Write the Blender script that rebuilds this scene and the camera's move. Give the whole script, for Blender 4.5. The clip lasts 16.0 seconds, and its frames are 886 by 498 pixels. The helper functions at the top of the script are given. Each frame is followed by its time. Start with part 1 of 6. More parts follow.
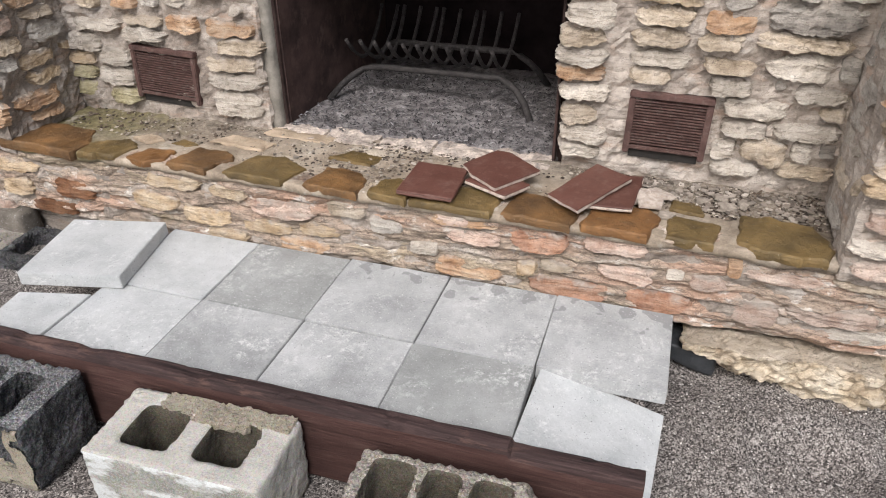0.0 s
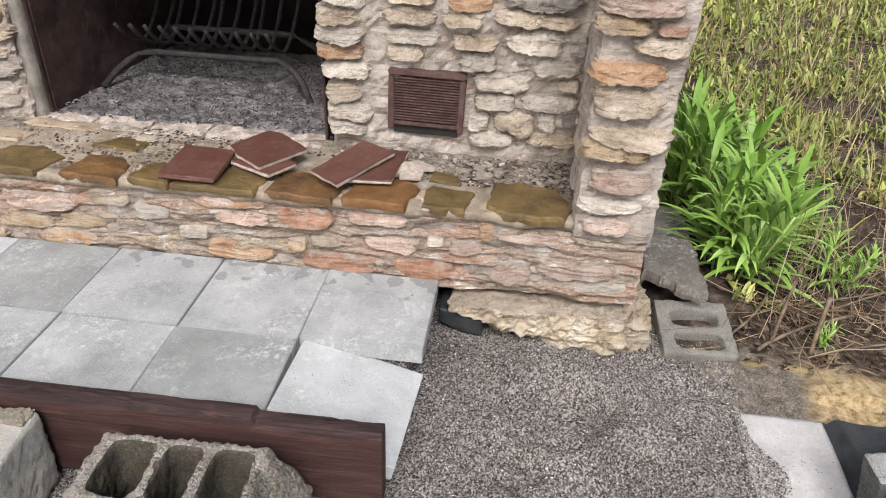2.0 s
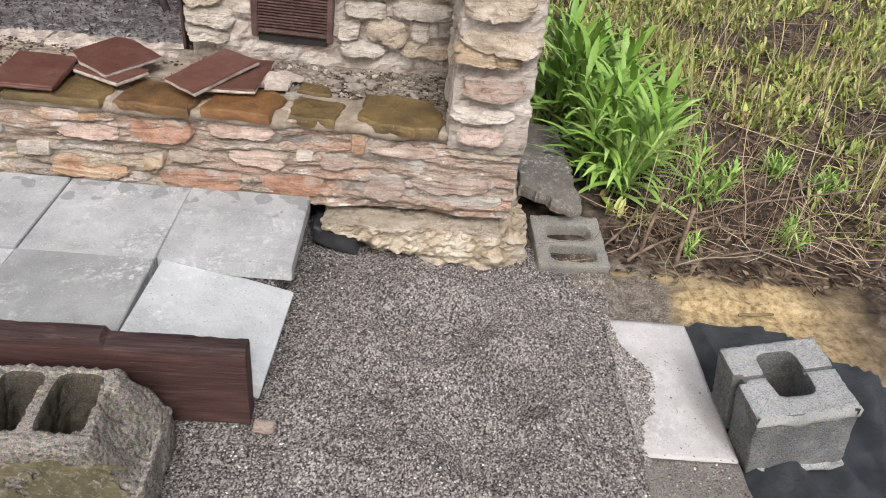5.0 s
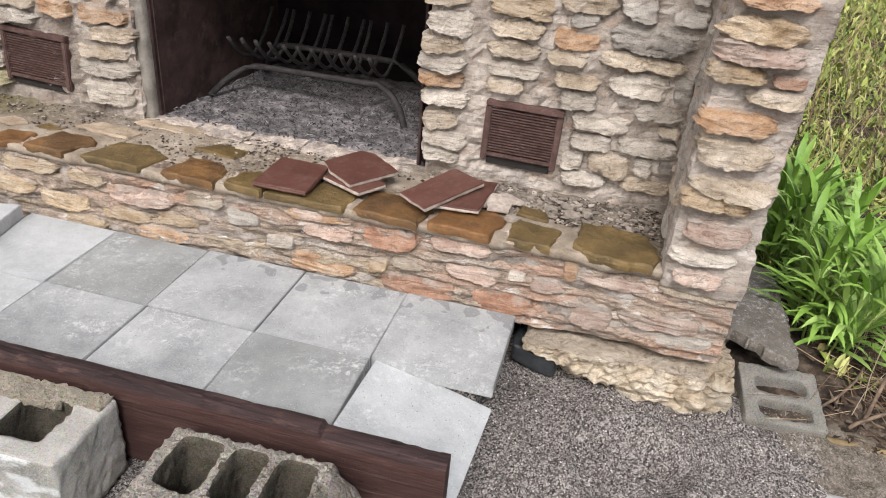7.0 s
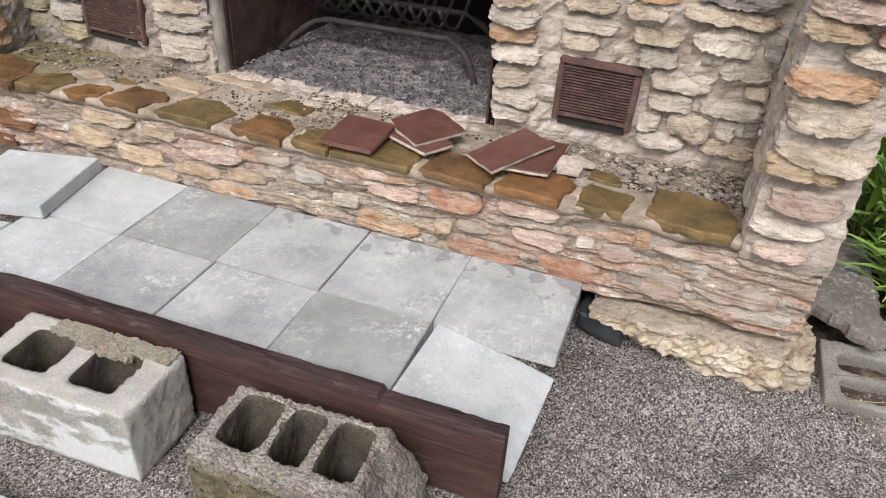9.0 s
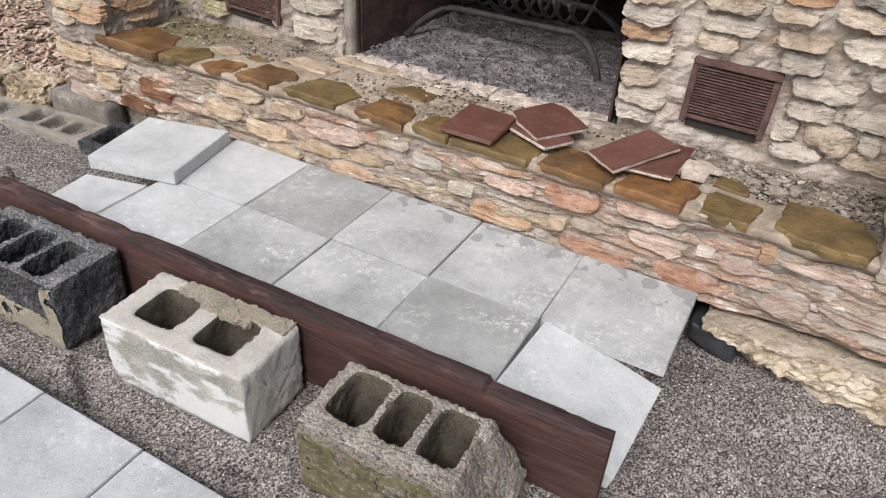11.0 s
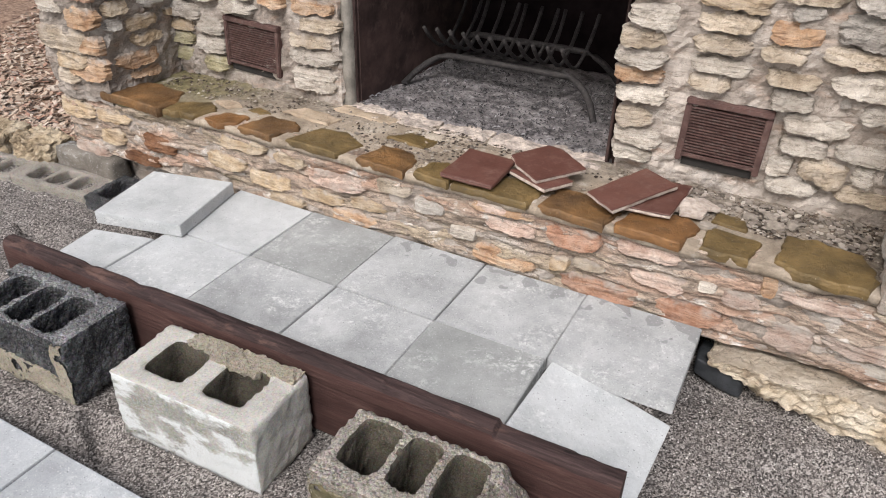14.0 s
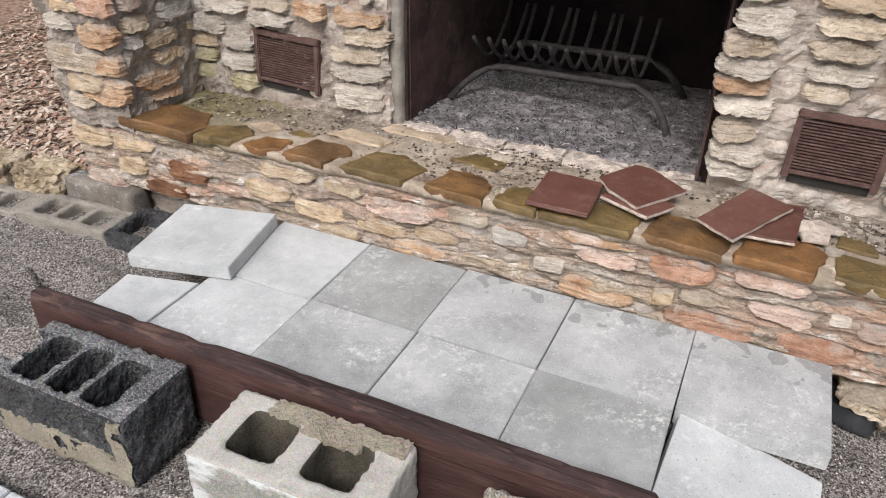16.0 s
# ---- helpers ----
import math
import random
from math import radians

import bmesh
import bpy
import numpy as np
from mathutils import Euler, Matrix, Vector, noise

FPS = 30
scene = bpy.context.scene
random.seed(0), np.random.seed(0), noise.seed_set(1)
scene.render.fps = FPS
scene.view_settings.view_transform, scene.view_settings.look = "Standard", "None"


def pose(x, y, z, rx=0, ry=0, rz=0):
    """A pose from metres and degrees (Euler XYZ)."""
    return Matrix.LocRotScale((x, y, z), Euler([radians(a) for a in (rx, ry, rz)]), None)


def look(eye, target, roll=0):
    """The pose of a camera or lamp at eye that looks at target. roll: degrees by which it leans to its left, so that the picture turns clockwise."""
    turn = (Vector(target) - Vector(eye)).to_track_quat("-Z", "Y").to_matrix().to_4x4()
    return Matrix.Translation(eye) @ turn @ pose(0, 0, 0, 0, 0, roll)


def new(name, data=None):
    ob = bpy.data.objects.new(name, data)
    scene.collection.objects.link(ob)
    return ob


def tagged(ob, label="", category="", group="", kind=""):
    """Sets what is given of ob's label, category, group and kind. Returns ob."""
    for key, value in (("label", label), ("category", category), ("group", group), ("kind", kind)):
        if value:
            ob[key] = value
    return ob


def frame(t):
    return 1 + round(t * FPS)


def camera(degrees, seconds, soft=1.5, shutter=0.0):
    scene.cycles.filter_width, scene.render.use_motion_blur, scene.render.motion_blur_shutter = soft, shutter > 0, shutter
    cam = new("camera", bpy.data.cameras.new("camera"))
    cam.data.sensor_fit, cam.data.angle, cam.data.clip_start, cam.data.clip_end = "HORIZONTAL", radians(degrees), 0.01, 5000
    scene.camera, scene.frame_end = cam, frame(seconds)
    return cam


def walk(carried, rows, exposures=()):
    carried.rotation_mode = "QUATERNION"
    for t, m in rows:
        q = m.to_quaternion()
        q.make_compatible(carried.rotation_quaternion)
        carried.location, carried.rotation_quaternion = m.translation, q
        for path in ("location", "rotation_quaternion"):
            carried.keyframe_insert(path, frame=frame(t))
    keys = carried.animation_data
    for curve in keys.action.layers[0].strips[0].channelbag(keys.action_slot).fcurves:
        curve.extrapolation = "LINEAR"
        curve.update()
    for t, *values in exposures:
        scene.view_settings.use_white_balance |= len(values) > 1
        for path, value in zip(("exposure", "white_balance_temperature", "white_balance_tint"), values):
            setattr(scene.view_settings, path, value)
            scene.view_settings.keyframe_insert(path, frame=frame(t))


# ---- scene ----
cam = camera(63.0, 16.0, soft=1.0)
PATH = [
    (0, (1.426, -1.617, 1.292), (0.898, -0.004, 0.233), -0.5),
    (0.5, (1.57, -1.598, 1.292), (1.077, 0.067, 0.299), 0.2),
    (1, (1.684, -1.6, 1.295), (1.267, 0.103, 0.333), 1.1),
    (1.5, (1.682, -1.616, 1.296), (1.367, 0.088, 0.298), 1.6),
    (2, (1.707, -1.622, 1.27), (1.529, 0.062, 0.207), 2.4),
    (2.5, (1.733, -1.641, 1.211), (1.691, 0.002, 0.072), 3.5),
    (3, (1.764, -1.628, 1.192), (1.833, -0.024, 0.0), 4.7),
    (3.2, (1.767, -1.631, 1.192), (1.876, -0.035, -0.008), 5.1),
    (5.3, (1.762, -1.61, 1.183), (1.876, 0.014, 0.021), 7.6),
    (5.5, (1.739, -1.612, 1.189), (1.81, 0.026, 0.043), 7.6),
    (6, (1.69, -1.616, 1.242), (1.604, 0.055, 0.146), 7.0),
    (6.5, (1.667, -1.641, 1.228), (1.408, 0.053, 0.197), 6.0),
    (7, (1.671, -1.621, 1.243), (1.294, 0.078, 0.258), 5.1),
    (7.5, (1.61, -1.607, 1.231), (1.172, 0.075, 0.241), 4.3),
    (8, (1.636, -1.582, 1.251), (1.162, 0.075, 0.235), 3.8),
    (8.2, (1.66, -1.562, 1.251), (1.178, 0.076, 0.208), 3.6),
    (10.3, (1.672, -1.58, 1.231), (1.006, -0.088, 0.079), 3.7),
    (10.5, (1.654, -1.574, 1.228), (0.962, -0.092, 0.077), 3.8),
    (11, (1.621, -1.588, 1.244), (0.864, -0.13, 0.102), 3.3),
    (11.5, (1.589, -1.62, 1.262), (0.787, -0.173, 0.138), 2.4),
    (12, (1.574, -1.62, 1.27), (0.756, -0.165, 0.168), 1.5),
    (12.5, (1.611, -1.598, 1.266), (0.806, -0.121, 0.183), 0.9),
    (13, (1.636, -1.592, 1.274), (0.852, -0.092, 0.209), 1.0),
    (13.5, (1.622, -1.602, 1.275), (0.839, -0.093, 0.223), 1.2),
    (14, (1.618, -1.603, 1.268), (0.829, -0.096, 0.216), 1.4),
    (14.5, (1.572, -1.626, 1.26), (0.785, -0.124, 0.2), 1.4),
    (15, (1.451, -1.648, 1.255), (0.669, -0.15, 0.185), 1.0),
    (15.5, (1.346, -1.621, 1.238), (0.59, -0.107, 0.173), 0.8),
    (16, (1.247, -1.539, 1.23), (0.535, 0.009, 0.183), 0.9),
]
walk(cam, [(t, look(eye, target, roll)) for t, eye, target, roll in PATH])

# ---- light ----
world = bpy.data.worlds.new("sky")
scene.world = world
world.use_nodes = True
wn = world.node_tree
sky = wn.nodes.new("ShaderNodeTexSky")
sky.sky_type = "NISHITA"
sky.sun_disc = False
sky.sun_elevation = radians(48)
sky.sun_rotation = radians(196)
sky.air_density, sky.dust_density, sky.ozone_density = 1.0, 4.0, 0.6
soft_sky = wn.nodes.new("ShaderNodeHueSaturation")
soft_sky.inputs["Saturation"].default_value = 0.5
wn.links.new(sky.outputs[0], soft_sky.inputs["Color"])
wn.links.new(soft_sky.outputs[0], wn.nodes["Background"].inputs[0])
wn.nodes["Background"].inputs[1].default_value = 0.115
sun_lamp = bpy.data.lights.new("sun", "SUN")
sun_lamp.energy, sun_lamp.angle, sun_lamp.color = 1.5, radians(18), (1.0, 0.985, 0.99)
sun = new("sun", sun_lamp)
sun.matrix_world = look((2.0, -5.0, 6.0), (0.6, 0.0, 0.0))
scene.view_settings.exposure = 0.73


# ---- materials ----
class Nodes:
    """A short way to write node trees."""

    def __init__(self, name):
        self.mat = bpy.data.materials.new(name)
        self.mat.use_nodes = True
        self.tree = self.mat.node_tree
        self.bsdf = self.tree.nodes["Principled BSDF"]
        self.co = self.add("ShaderNodeTexCoord").outputs["Object"]
        self.info = self.add("ShaderNodeObjectInfo")

    def add(self, kind, operation="", blend=""):
        n = self.tree.nodes.new(kind)
        if operation:
            n.operation = operation
        if blend:
            n.data_type, n.blend_type = "RGBA", blend
        return n

    def link(self, a, b):
        self.tree.links.new(a, b)

    def world_co(self):
        return self.add("ShaderNodeNewGeometry").outputs["Position"]

    def scaled(self, co, x, y, z, shift=False):
        m = self.add("ShaderNodeMapping")
        m.inputs["Scale"].default_value = (x, y, z)
        self.link(co, m.inputs["Vector"])
        if shift:
            k = self.add("ShaderNodeMath", operation="MULTIPLY")
            self.link(self.info.outputs["Random"], k.inputs[0])
            k.inputs[1].default_value = 37.0
            self.link(k.outputs[0], m.inputs["Location"])
        return m.outputs[0]

    def noise(self, co, scale, detail=5.0, rough=0.6, distort=0.0):
        n = self.add("ShaderNodeTexNoise")
        n.inputs["Scale"].default_value, n.inputs["Detail"].default_value = scale, detail
        n.inputs["Roughness"].default_value, n.inputs["Distortion"].default_value = rough, distort
        self.link(co, n.inputs["Vector"])
        return n.outputs["Fac"]

    def cells(self, co, scale, out="Color"):
        n = self.add("ShaderNodeTexVoronoi")
        n.inputs["Scale"].default_value = scale
        self.link(co, n.inputs["Vector"])
        return n.outputs[out]

    def ramp(self, fac, *stops):
        n = self.add("ShaderNodeValToRGB")
        e = n.color_ramp.elements
        while len(e) < len(stops):
            e.new(0.5)
        for el, (at, c) in zip(e, stops):
            el.position = at
            el.color = (c, c, c, 1) if isinstance(c, (int, float)) else (*c, 1)
        self.link(fac, n.inputs[0])
        return n.outputs["Color"]

    def mix(self, fac, a, b, mode="MIX"):
        n = self.add("ShaderNodeMix", blend=mode)
        for value, socket in ((fac, n.inputs[0]), (a, n.inputs[6]), (b, n.inputs[7])):
            if isinstance(value, (int, float)):
                socket.default_value = value if socket.type == "VALUE" else (value, value, value, 1)
            elif isinstance(value, tuple):
                socket.default_value = (*value, 1)
            else:
                self.link(value, socket)
        return n.outputs[2]

    def math(self, op, a, b):
        n = self.add("ShaderNodeMath", operation=op)
        for value, socket in ((a, n.inputs[0]), (b, n.inputs[1])):
            if isinstance(value, (int, float)):
                socket.default_value = value
            else:
                self.link(value, socket)
        return n.outputs[0]

    def done(self, colour, rough, bump=(), metal=0.0, spec=0.5):
        b = self.bsdf.inputs
        for value, socket in ((colour, b["Base Color"]), (rough, b["Roughness"]), (metal, b["Metallic"])):
            if isinstance(value, (int, float)):
                socket.default_value = value
            elif isinstance(value, tuple):
                socket.default_value = (*value, 1)
            else:
                self.link(value, socket)
        b["Specular IOR Level"].default_value = spec
        last = None
        for height, depth in bump:
            n = self.add("ShaderNodeBump")
            n.inputs["Strength"].default_value, n.inputs["Distance"].default_value = 1.0, depth
            self.link(height, n.inputs["Height"])
            if last:
                self.link(last, n.inputs["Normal"])
            last = n.outputs[0]
        if last:
            self.link(last, b["Normal"])
        return self.mat


def sandstone(name, dark, mid, light, dust=0.5, smear=True):
    """Bedded sandstone, its upper edge and ends smeared over with mortar."""
    n = Nodes(name)
    co = n.scaled(n.co, 1, 1, 1, True)
    layers = n.noise(n.scaled(co, 5, 5, 46), 1.0, 7, 0.62, 0.9)
    blotch = n.noise(co, 13, 5, 0.6)
    c = n.ramp(n.mix(0.6, layers, blotch), (0.36, dark), (0.48, mid), (0.63, light))
    tone = n.math("ADD", n.math("MULTIPLY", n.info.outputs["Random"], 0.34), 0.68)
    c = n.mix(1.0, c, tone, "MULTIPLY")
    c = n.mix(1.0, c, n.ramp(n.noise(co, 260, 4, 0.7), (0.32, 0.8), (0.5, 1.0), (0.68, 1.16)), "MULTIPLY")
    pale = n.ramp(n.noise(co, 17, 6, 0.66), (0.46, 0.0), (0.66, 0.75))
    c = n.mix(n.math("MULTIPLY", pale, dust), c, (0.5, 0.44, 0.385))
    stain = n.ramp(n.noise(n.scaled(co, 1, 1, 2.2), 10, 6, 0.68), (0.55, 0.0), (0.72, 0.42))
    c = n.mix(stain, c, tuple(0.55 * v for v in dark))
    line = n.ramp(n.noise(n.scaled(co, 4, 4, 27), 1.0, 7, 0.66, 1.6), (0.49, 0.0), (0.5, 0.7), (0.51, 0.0))
    c = n.mix(line, c, (0.075, 0.05, 0.038))
    if smear:
        xyz = n.add("ShaderNodeSeparateXYZ")
        n.link(n.add("ShaderNodeTexCoord").outputs["Generated"], xyz.inputs[0])
        ends = n.math("MULTIPLY", n.math("ABSOLUTE", n.math("SUBTRACT", xyz.outputs[0], 0.5), 0.0), 0.75)
        reach = n.math("ADD", n.math("MAXIMUM", n.math("MULTIPLY", xyz.outputs[2], 0.62), n.math("ADD", ends, 0.1)), n.math("MULTIPLY", n.noise(co, 16, 6, 0.66), 0.75))
        coat = n.ramp(n.noise(co, 30, 6, 0.66), (0.36, (0.27, 0.23, 0.198)), (0.5, (0.385, 0.338, 0.295)), (0.64, (0.5, 0.448, 0.398)))
        c = n.mix(n.ramp(reach, (0.82, 0.0), (0.95, 0.82)), c, coat)
    return n.done(c, 0.93, ((layers, 0.013), (n.noise(co, 60, 7, 0.7), 0.006), (n.noise(co, 330, 3, 0.6), 0.0012)), spec=0.2)


STONE = {
    "t": sandstone("tan_sandstone", (0.27, 0.21, 0.15), (0.48, 0.395, 0.3), (0.64, 0.55, 0.45)),
    "g": sandstone("grey_sandstone", (0.21, 0.19, 0.17), (0.4, 0.365, 0.325), (0.56, 0.52, 0.465)),
    "o": sandstone("orange_sandstone", (0.27, 0.14, 0.075), (0.5, 0.315, 0.19), (0.62, 0.47, 0.34), 0.35),
    "y": sandstone("yellow_sandstone", (0.27, 0.18, 0.1), (0.5, 0.375, 0.245), (0.63, 0.52, 0.39), 0.45),
    "p": sandstone("pink_sandstone", (0.31, 0.19, 0.14), (0.52, 0.38, 0.31), (0.66, 0.54, 0.465), 0.5),
    "r": sandstone("red_sandstone", (0.25, 0.11, 0.065), (0.45, 0.25, 0.165), (0.6, 0.41, 0.31), 0.3),
    "c": sandstone("cream_sandstone", (0.34, 0.29, 0.235), (0.54, 0.48, 0.41), (0.68, 0.62, 0.55), 0.45),
    "m": sandstone("mossy_sandstone", (0.14, 0.12, 0.06), (0.33, 0.29, 0.17), (0.5, 0.45, 0.31), 0.3),
    "b": sandstone("brown_sandstone", (0.1, 0.045, 0.025), (0.19, 0.088, 0.045), (0.29, 0.15, 0.085), 0.1, False),
}


def mortar_material(name, k=1.0):
    """Smeared beige mortar with lime, rust runs and hairline cracks."""
    n = Nodes(name)
    co = n.world_co()
    big = n.noise(co, 8, 7, 0.64)
    fine = n.noise(co, 130, 5, 0.7)
    c = n.ramp(n.mix(0.25, big, fine), (0.36, (0.225, 0.186, 0.158)), (0.5, (0.385, 0.332, 0.288)), (0.62, (0.535, 0.476, 0.424)))
    lime = n.ramp(n.noise(n.scaled(co, 1, 1, 1.9), 7.5, 7, 0.66), (0.55, 0.0), (0.66, 0.55))
    c = n.mix(lime, c, (0.62, 0.575, 0.53))
    rust = n.ramp(n.noise(n.scaled(co, 1, 1, 3.0), 9.0, 6, 0.62), (0.55, 0.0), (0.68, 0.5))
    c = n.mix(rust, c, (0.4, 0.26, 0.185))
    damp = n.ramp(n.noise(n.scaled(co, 1, 1, 2.4), 6.0, 7, 0.66), (0.55, 0.0), (0.7, 0.5))
    c = n.mix(damp, c, (0.235, 0.205, 0.178))
    cracks = n.ramp(n.noise(n.scaled(co, 4, 4, 19), 2.0, 7, 0.68, 1.7), (0.491, 0.0), (0.5, 1.0), (0.509, 0.0))
    c = n.mix(n.math("MULTIPLY", cracks, 0.7), c, (0.075, 0.06, 0.048))
    c = n.mix(1.0, c, k, "MULTIPLY") if k != 1.0 else c
    strata = n.noise(n.scaled(co, 7, 7, 36), 1.0, 7, 0.66, 0.9)
    return n.done(c, 0.95, ((strata, 0.012), (n.noise(co, 50, 7, 0.7), 0.006), (n.noise(co, 380, 3, 0.6), 0.0014)), spec=0.15)


MORTAR = mortar_material("mortar")
MORTAR_BROWN = mortar_material("brown_mortar", 0.82)
MORTAR_PALE = mortar_material("pale_mortar", 1.1)


def layered_material():
    """Thin-bedded stone and smeared mortar of the low hearth wall."""
    n = Nodes("thin_bedded_masonry")
    co = n.world_co()
    bands = n.noise(n.scaled(co, 4.5, 4.5, 26), 1.0, 8, 0.66, 1.0)
    c = n.ramp(bands, (0.32, (0.12, 0.095, 0.077)), (0.42, (0.32, 0.255, 0.203)), (0.5, (0.465, 0.367, 0.292)), (0.57, (0.375, 0.312, 0.26)), (0.68, (0.64, 0.575, 0.51)))
    hue = n.noise(n.scaled(co, 2.2, 2.2, 9), 1.0, 5, 0.6, 0.5)
    c = n.mix(n.ramp(hue, (0.52, 0.0), (0.62, 0.5)), c, (0.5, 0.29, 0.2))
    c = n.mix(n.ramp(hue, (0.36, 0.55), (0.46, 0.0)), c, (0.47, 0.39, 0.27))
    fine = n.ramp(n.noise(co, 150, 5, 0.7), (0.32, 0.78), (0.5, 1.0), (0.68, 1.18))
    c = n.mix(1.0, c, fine, "MULTIPLY")
    lime = n.ramp(n.noise(n.scaled(co, 1, 1, 2.0), 9, 8, 0.72), (0.56, 0.0), (0.63, 0.75))
    c = n.mix(lime, c, (0.76, 0.72, 0.67))
    dark = n.ramp(n.noise(n.scaled(co, 3, 3, 13), 2.2, 8, 0.75, 1.4), (0.48, 0.0), (0.5, 0.85), (0.52, 0.0))
    c = n.mix(dark, c, (0.085, 0.065, 0.055))
    damp = n.ramp(n.noise(n.scaled(co, 1, 1, 2.4), 5.0, 8, 0.7), (0.52, 0.0), (0.66, 0.65))
    c = n.mix(damp, c, (0.2, 0.165, 0.135))
    return n.done(c, 0.94, ((bands, 0.01), (n.noise(co, 70, 8, 0.75), 0.007), (n.noise(co, 400, 3, 0.6), 0.0018)), spec=0.18)


LAYERED = layered_material()


def ledge_material():
    """Trowelled beige mortar of the ledge, mossy at one end, with soot and dirt."""
    n = Nodes("ledge_mortar")
    co = n.world_co()
    c = n.ramp(n.noise(co, 9, 6, 0.62), (0.34, (0.205, 0.162, 0.12)), (0.5, (0.33, 0.27, 0.208)), (0.66, (0.47, 0.403, 0.325)))
    c = n.mix(1.0, c, n.ramp(n.noise(co, 170, 4, 0.7), (0.32, 0.8), (0.68, 1.18)), "MULTIPLY")
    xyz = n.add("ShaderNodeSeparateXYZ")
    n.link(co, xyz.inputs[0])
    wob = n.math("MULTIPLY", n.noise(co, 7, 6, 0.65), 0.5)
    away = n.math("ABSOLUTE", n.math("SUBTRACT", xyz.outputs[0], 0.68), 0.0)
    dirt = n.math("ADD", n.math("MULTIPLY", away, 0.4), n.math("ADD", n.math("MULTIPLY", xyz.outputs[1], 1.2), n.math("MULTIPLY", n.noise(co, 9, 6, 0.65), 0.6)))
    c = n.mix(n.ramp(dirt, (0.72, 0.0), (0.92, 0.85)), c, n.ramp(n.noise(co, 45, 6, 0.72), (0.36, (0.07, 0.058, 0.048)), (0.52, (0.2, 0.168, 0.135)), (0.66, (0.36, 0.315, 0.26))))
    moss = n.math("SUBTRACT", wob, n.math("MULTIPLY", n.math("ADD", xyz.outputs[0], 0.5), 0.5))
    c = n.mix(n.ramp(moss, (0.04, 0.0), (0.2, 0.92)), c, n.ramp(n.noise(co, 40, 5, 0.7), (0.36, (0.085, 0.075, 0.032)), (0.62, (0.235, 0.2, 0.105))))
    lime = n.ramp(n.noise(co, 11, 6, 0.68), (0.58, 0.0), (0.66, 0.6))
    c = n.mix(lime, c, (0.5, 0.445, 0.385))
    ash = n.ramp(n.noise(co, 85, 5, 0.75), (0.6, 0.0), (0.66, 0.7))
    c = n.mix(ash, c, (0.06, 0.05, 0.045))
    return n.done(c, 0.75, ((n.noise(co, 24, 6, 0.66), 0.006), (n.noise(co, 240, 4, 0.7), 0.0015)), spec=0.3)


LEDGE = ledge_material()


def slab_material(name, dark, mid, rusty):
    """Damp flat capping stones."""
    n = Nodes(name)
    co = n.scaled(n.co, 1, 1, 1, True)
    c = n.ramp(n.noise(co, 9, 6, 0.6, 0.4), (0.32, dark), (0.52, mid), (0.68, rusty))
    c = n.mix(n.ramp(n.noise(co, 80, 4, 0.66), (0.6, 0.0), (0.68, 0.6)), c, (0.06, 0.045, 0.028))
    c = n.mix(n.ramp(n.noise(n.scaled(co, 3, 9, 9), 4, 7, 0.75), (0.56, 0.0), (0.68, 0.5)), c, (0.1, 0.075, 0.045))
    c = n.mix(n.ramp(n.noise(co, 120, 3, 0.6), (0.68, 0.0), (0.72, 0.55)), c, (0.42, 0.36, 0.27))
    r = n.ramp(n.noise(co, 12, 5, 0.6), (0.35, 0.34), (0.65, 0.72))
    return n.done(c, r, ((n.noise(co, 22, 7, 0.66), 0.008), (n.noise(co, 95, 5, 0.7), 0.003), (n.noise(co, 300, 4, 0.6), 0.001)), spec=0.4)


SLAB = {
    "olive": slab_material("olive_flagstone", (0.075, 0.051, 0.021), (0.14, 0.093, 0.036), (0.21, 0.138, 0.055)),
    "brown": slab_material("brown_flagstone", (0.068, 0.036, 0.016), (0.135, 0.072, 0.029), (0.215, 0.112, 0.043)),
    "rust": slab_material("rust_flagstone", (0.105, 0.049, 0.018), (0.185, 0.089, 0.032), (0.275, 0.138, 0.052)),
    "pale": slab_material("pale_flagstone", (0.26, 0.19, 0.13), (0.42, 0.33, 0.24), (0.54, 0.42, 0.31)),
}


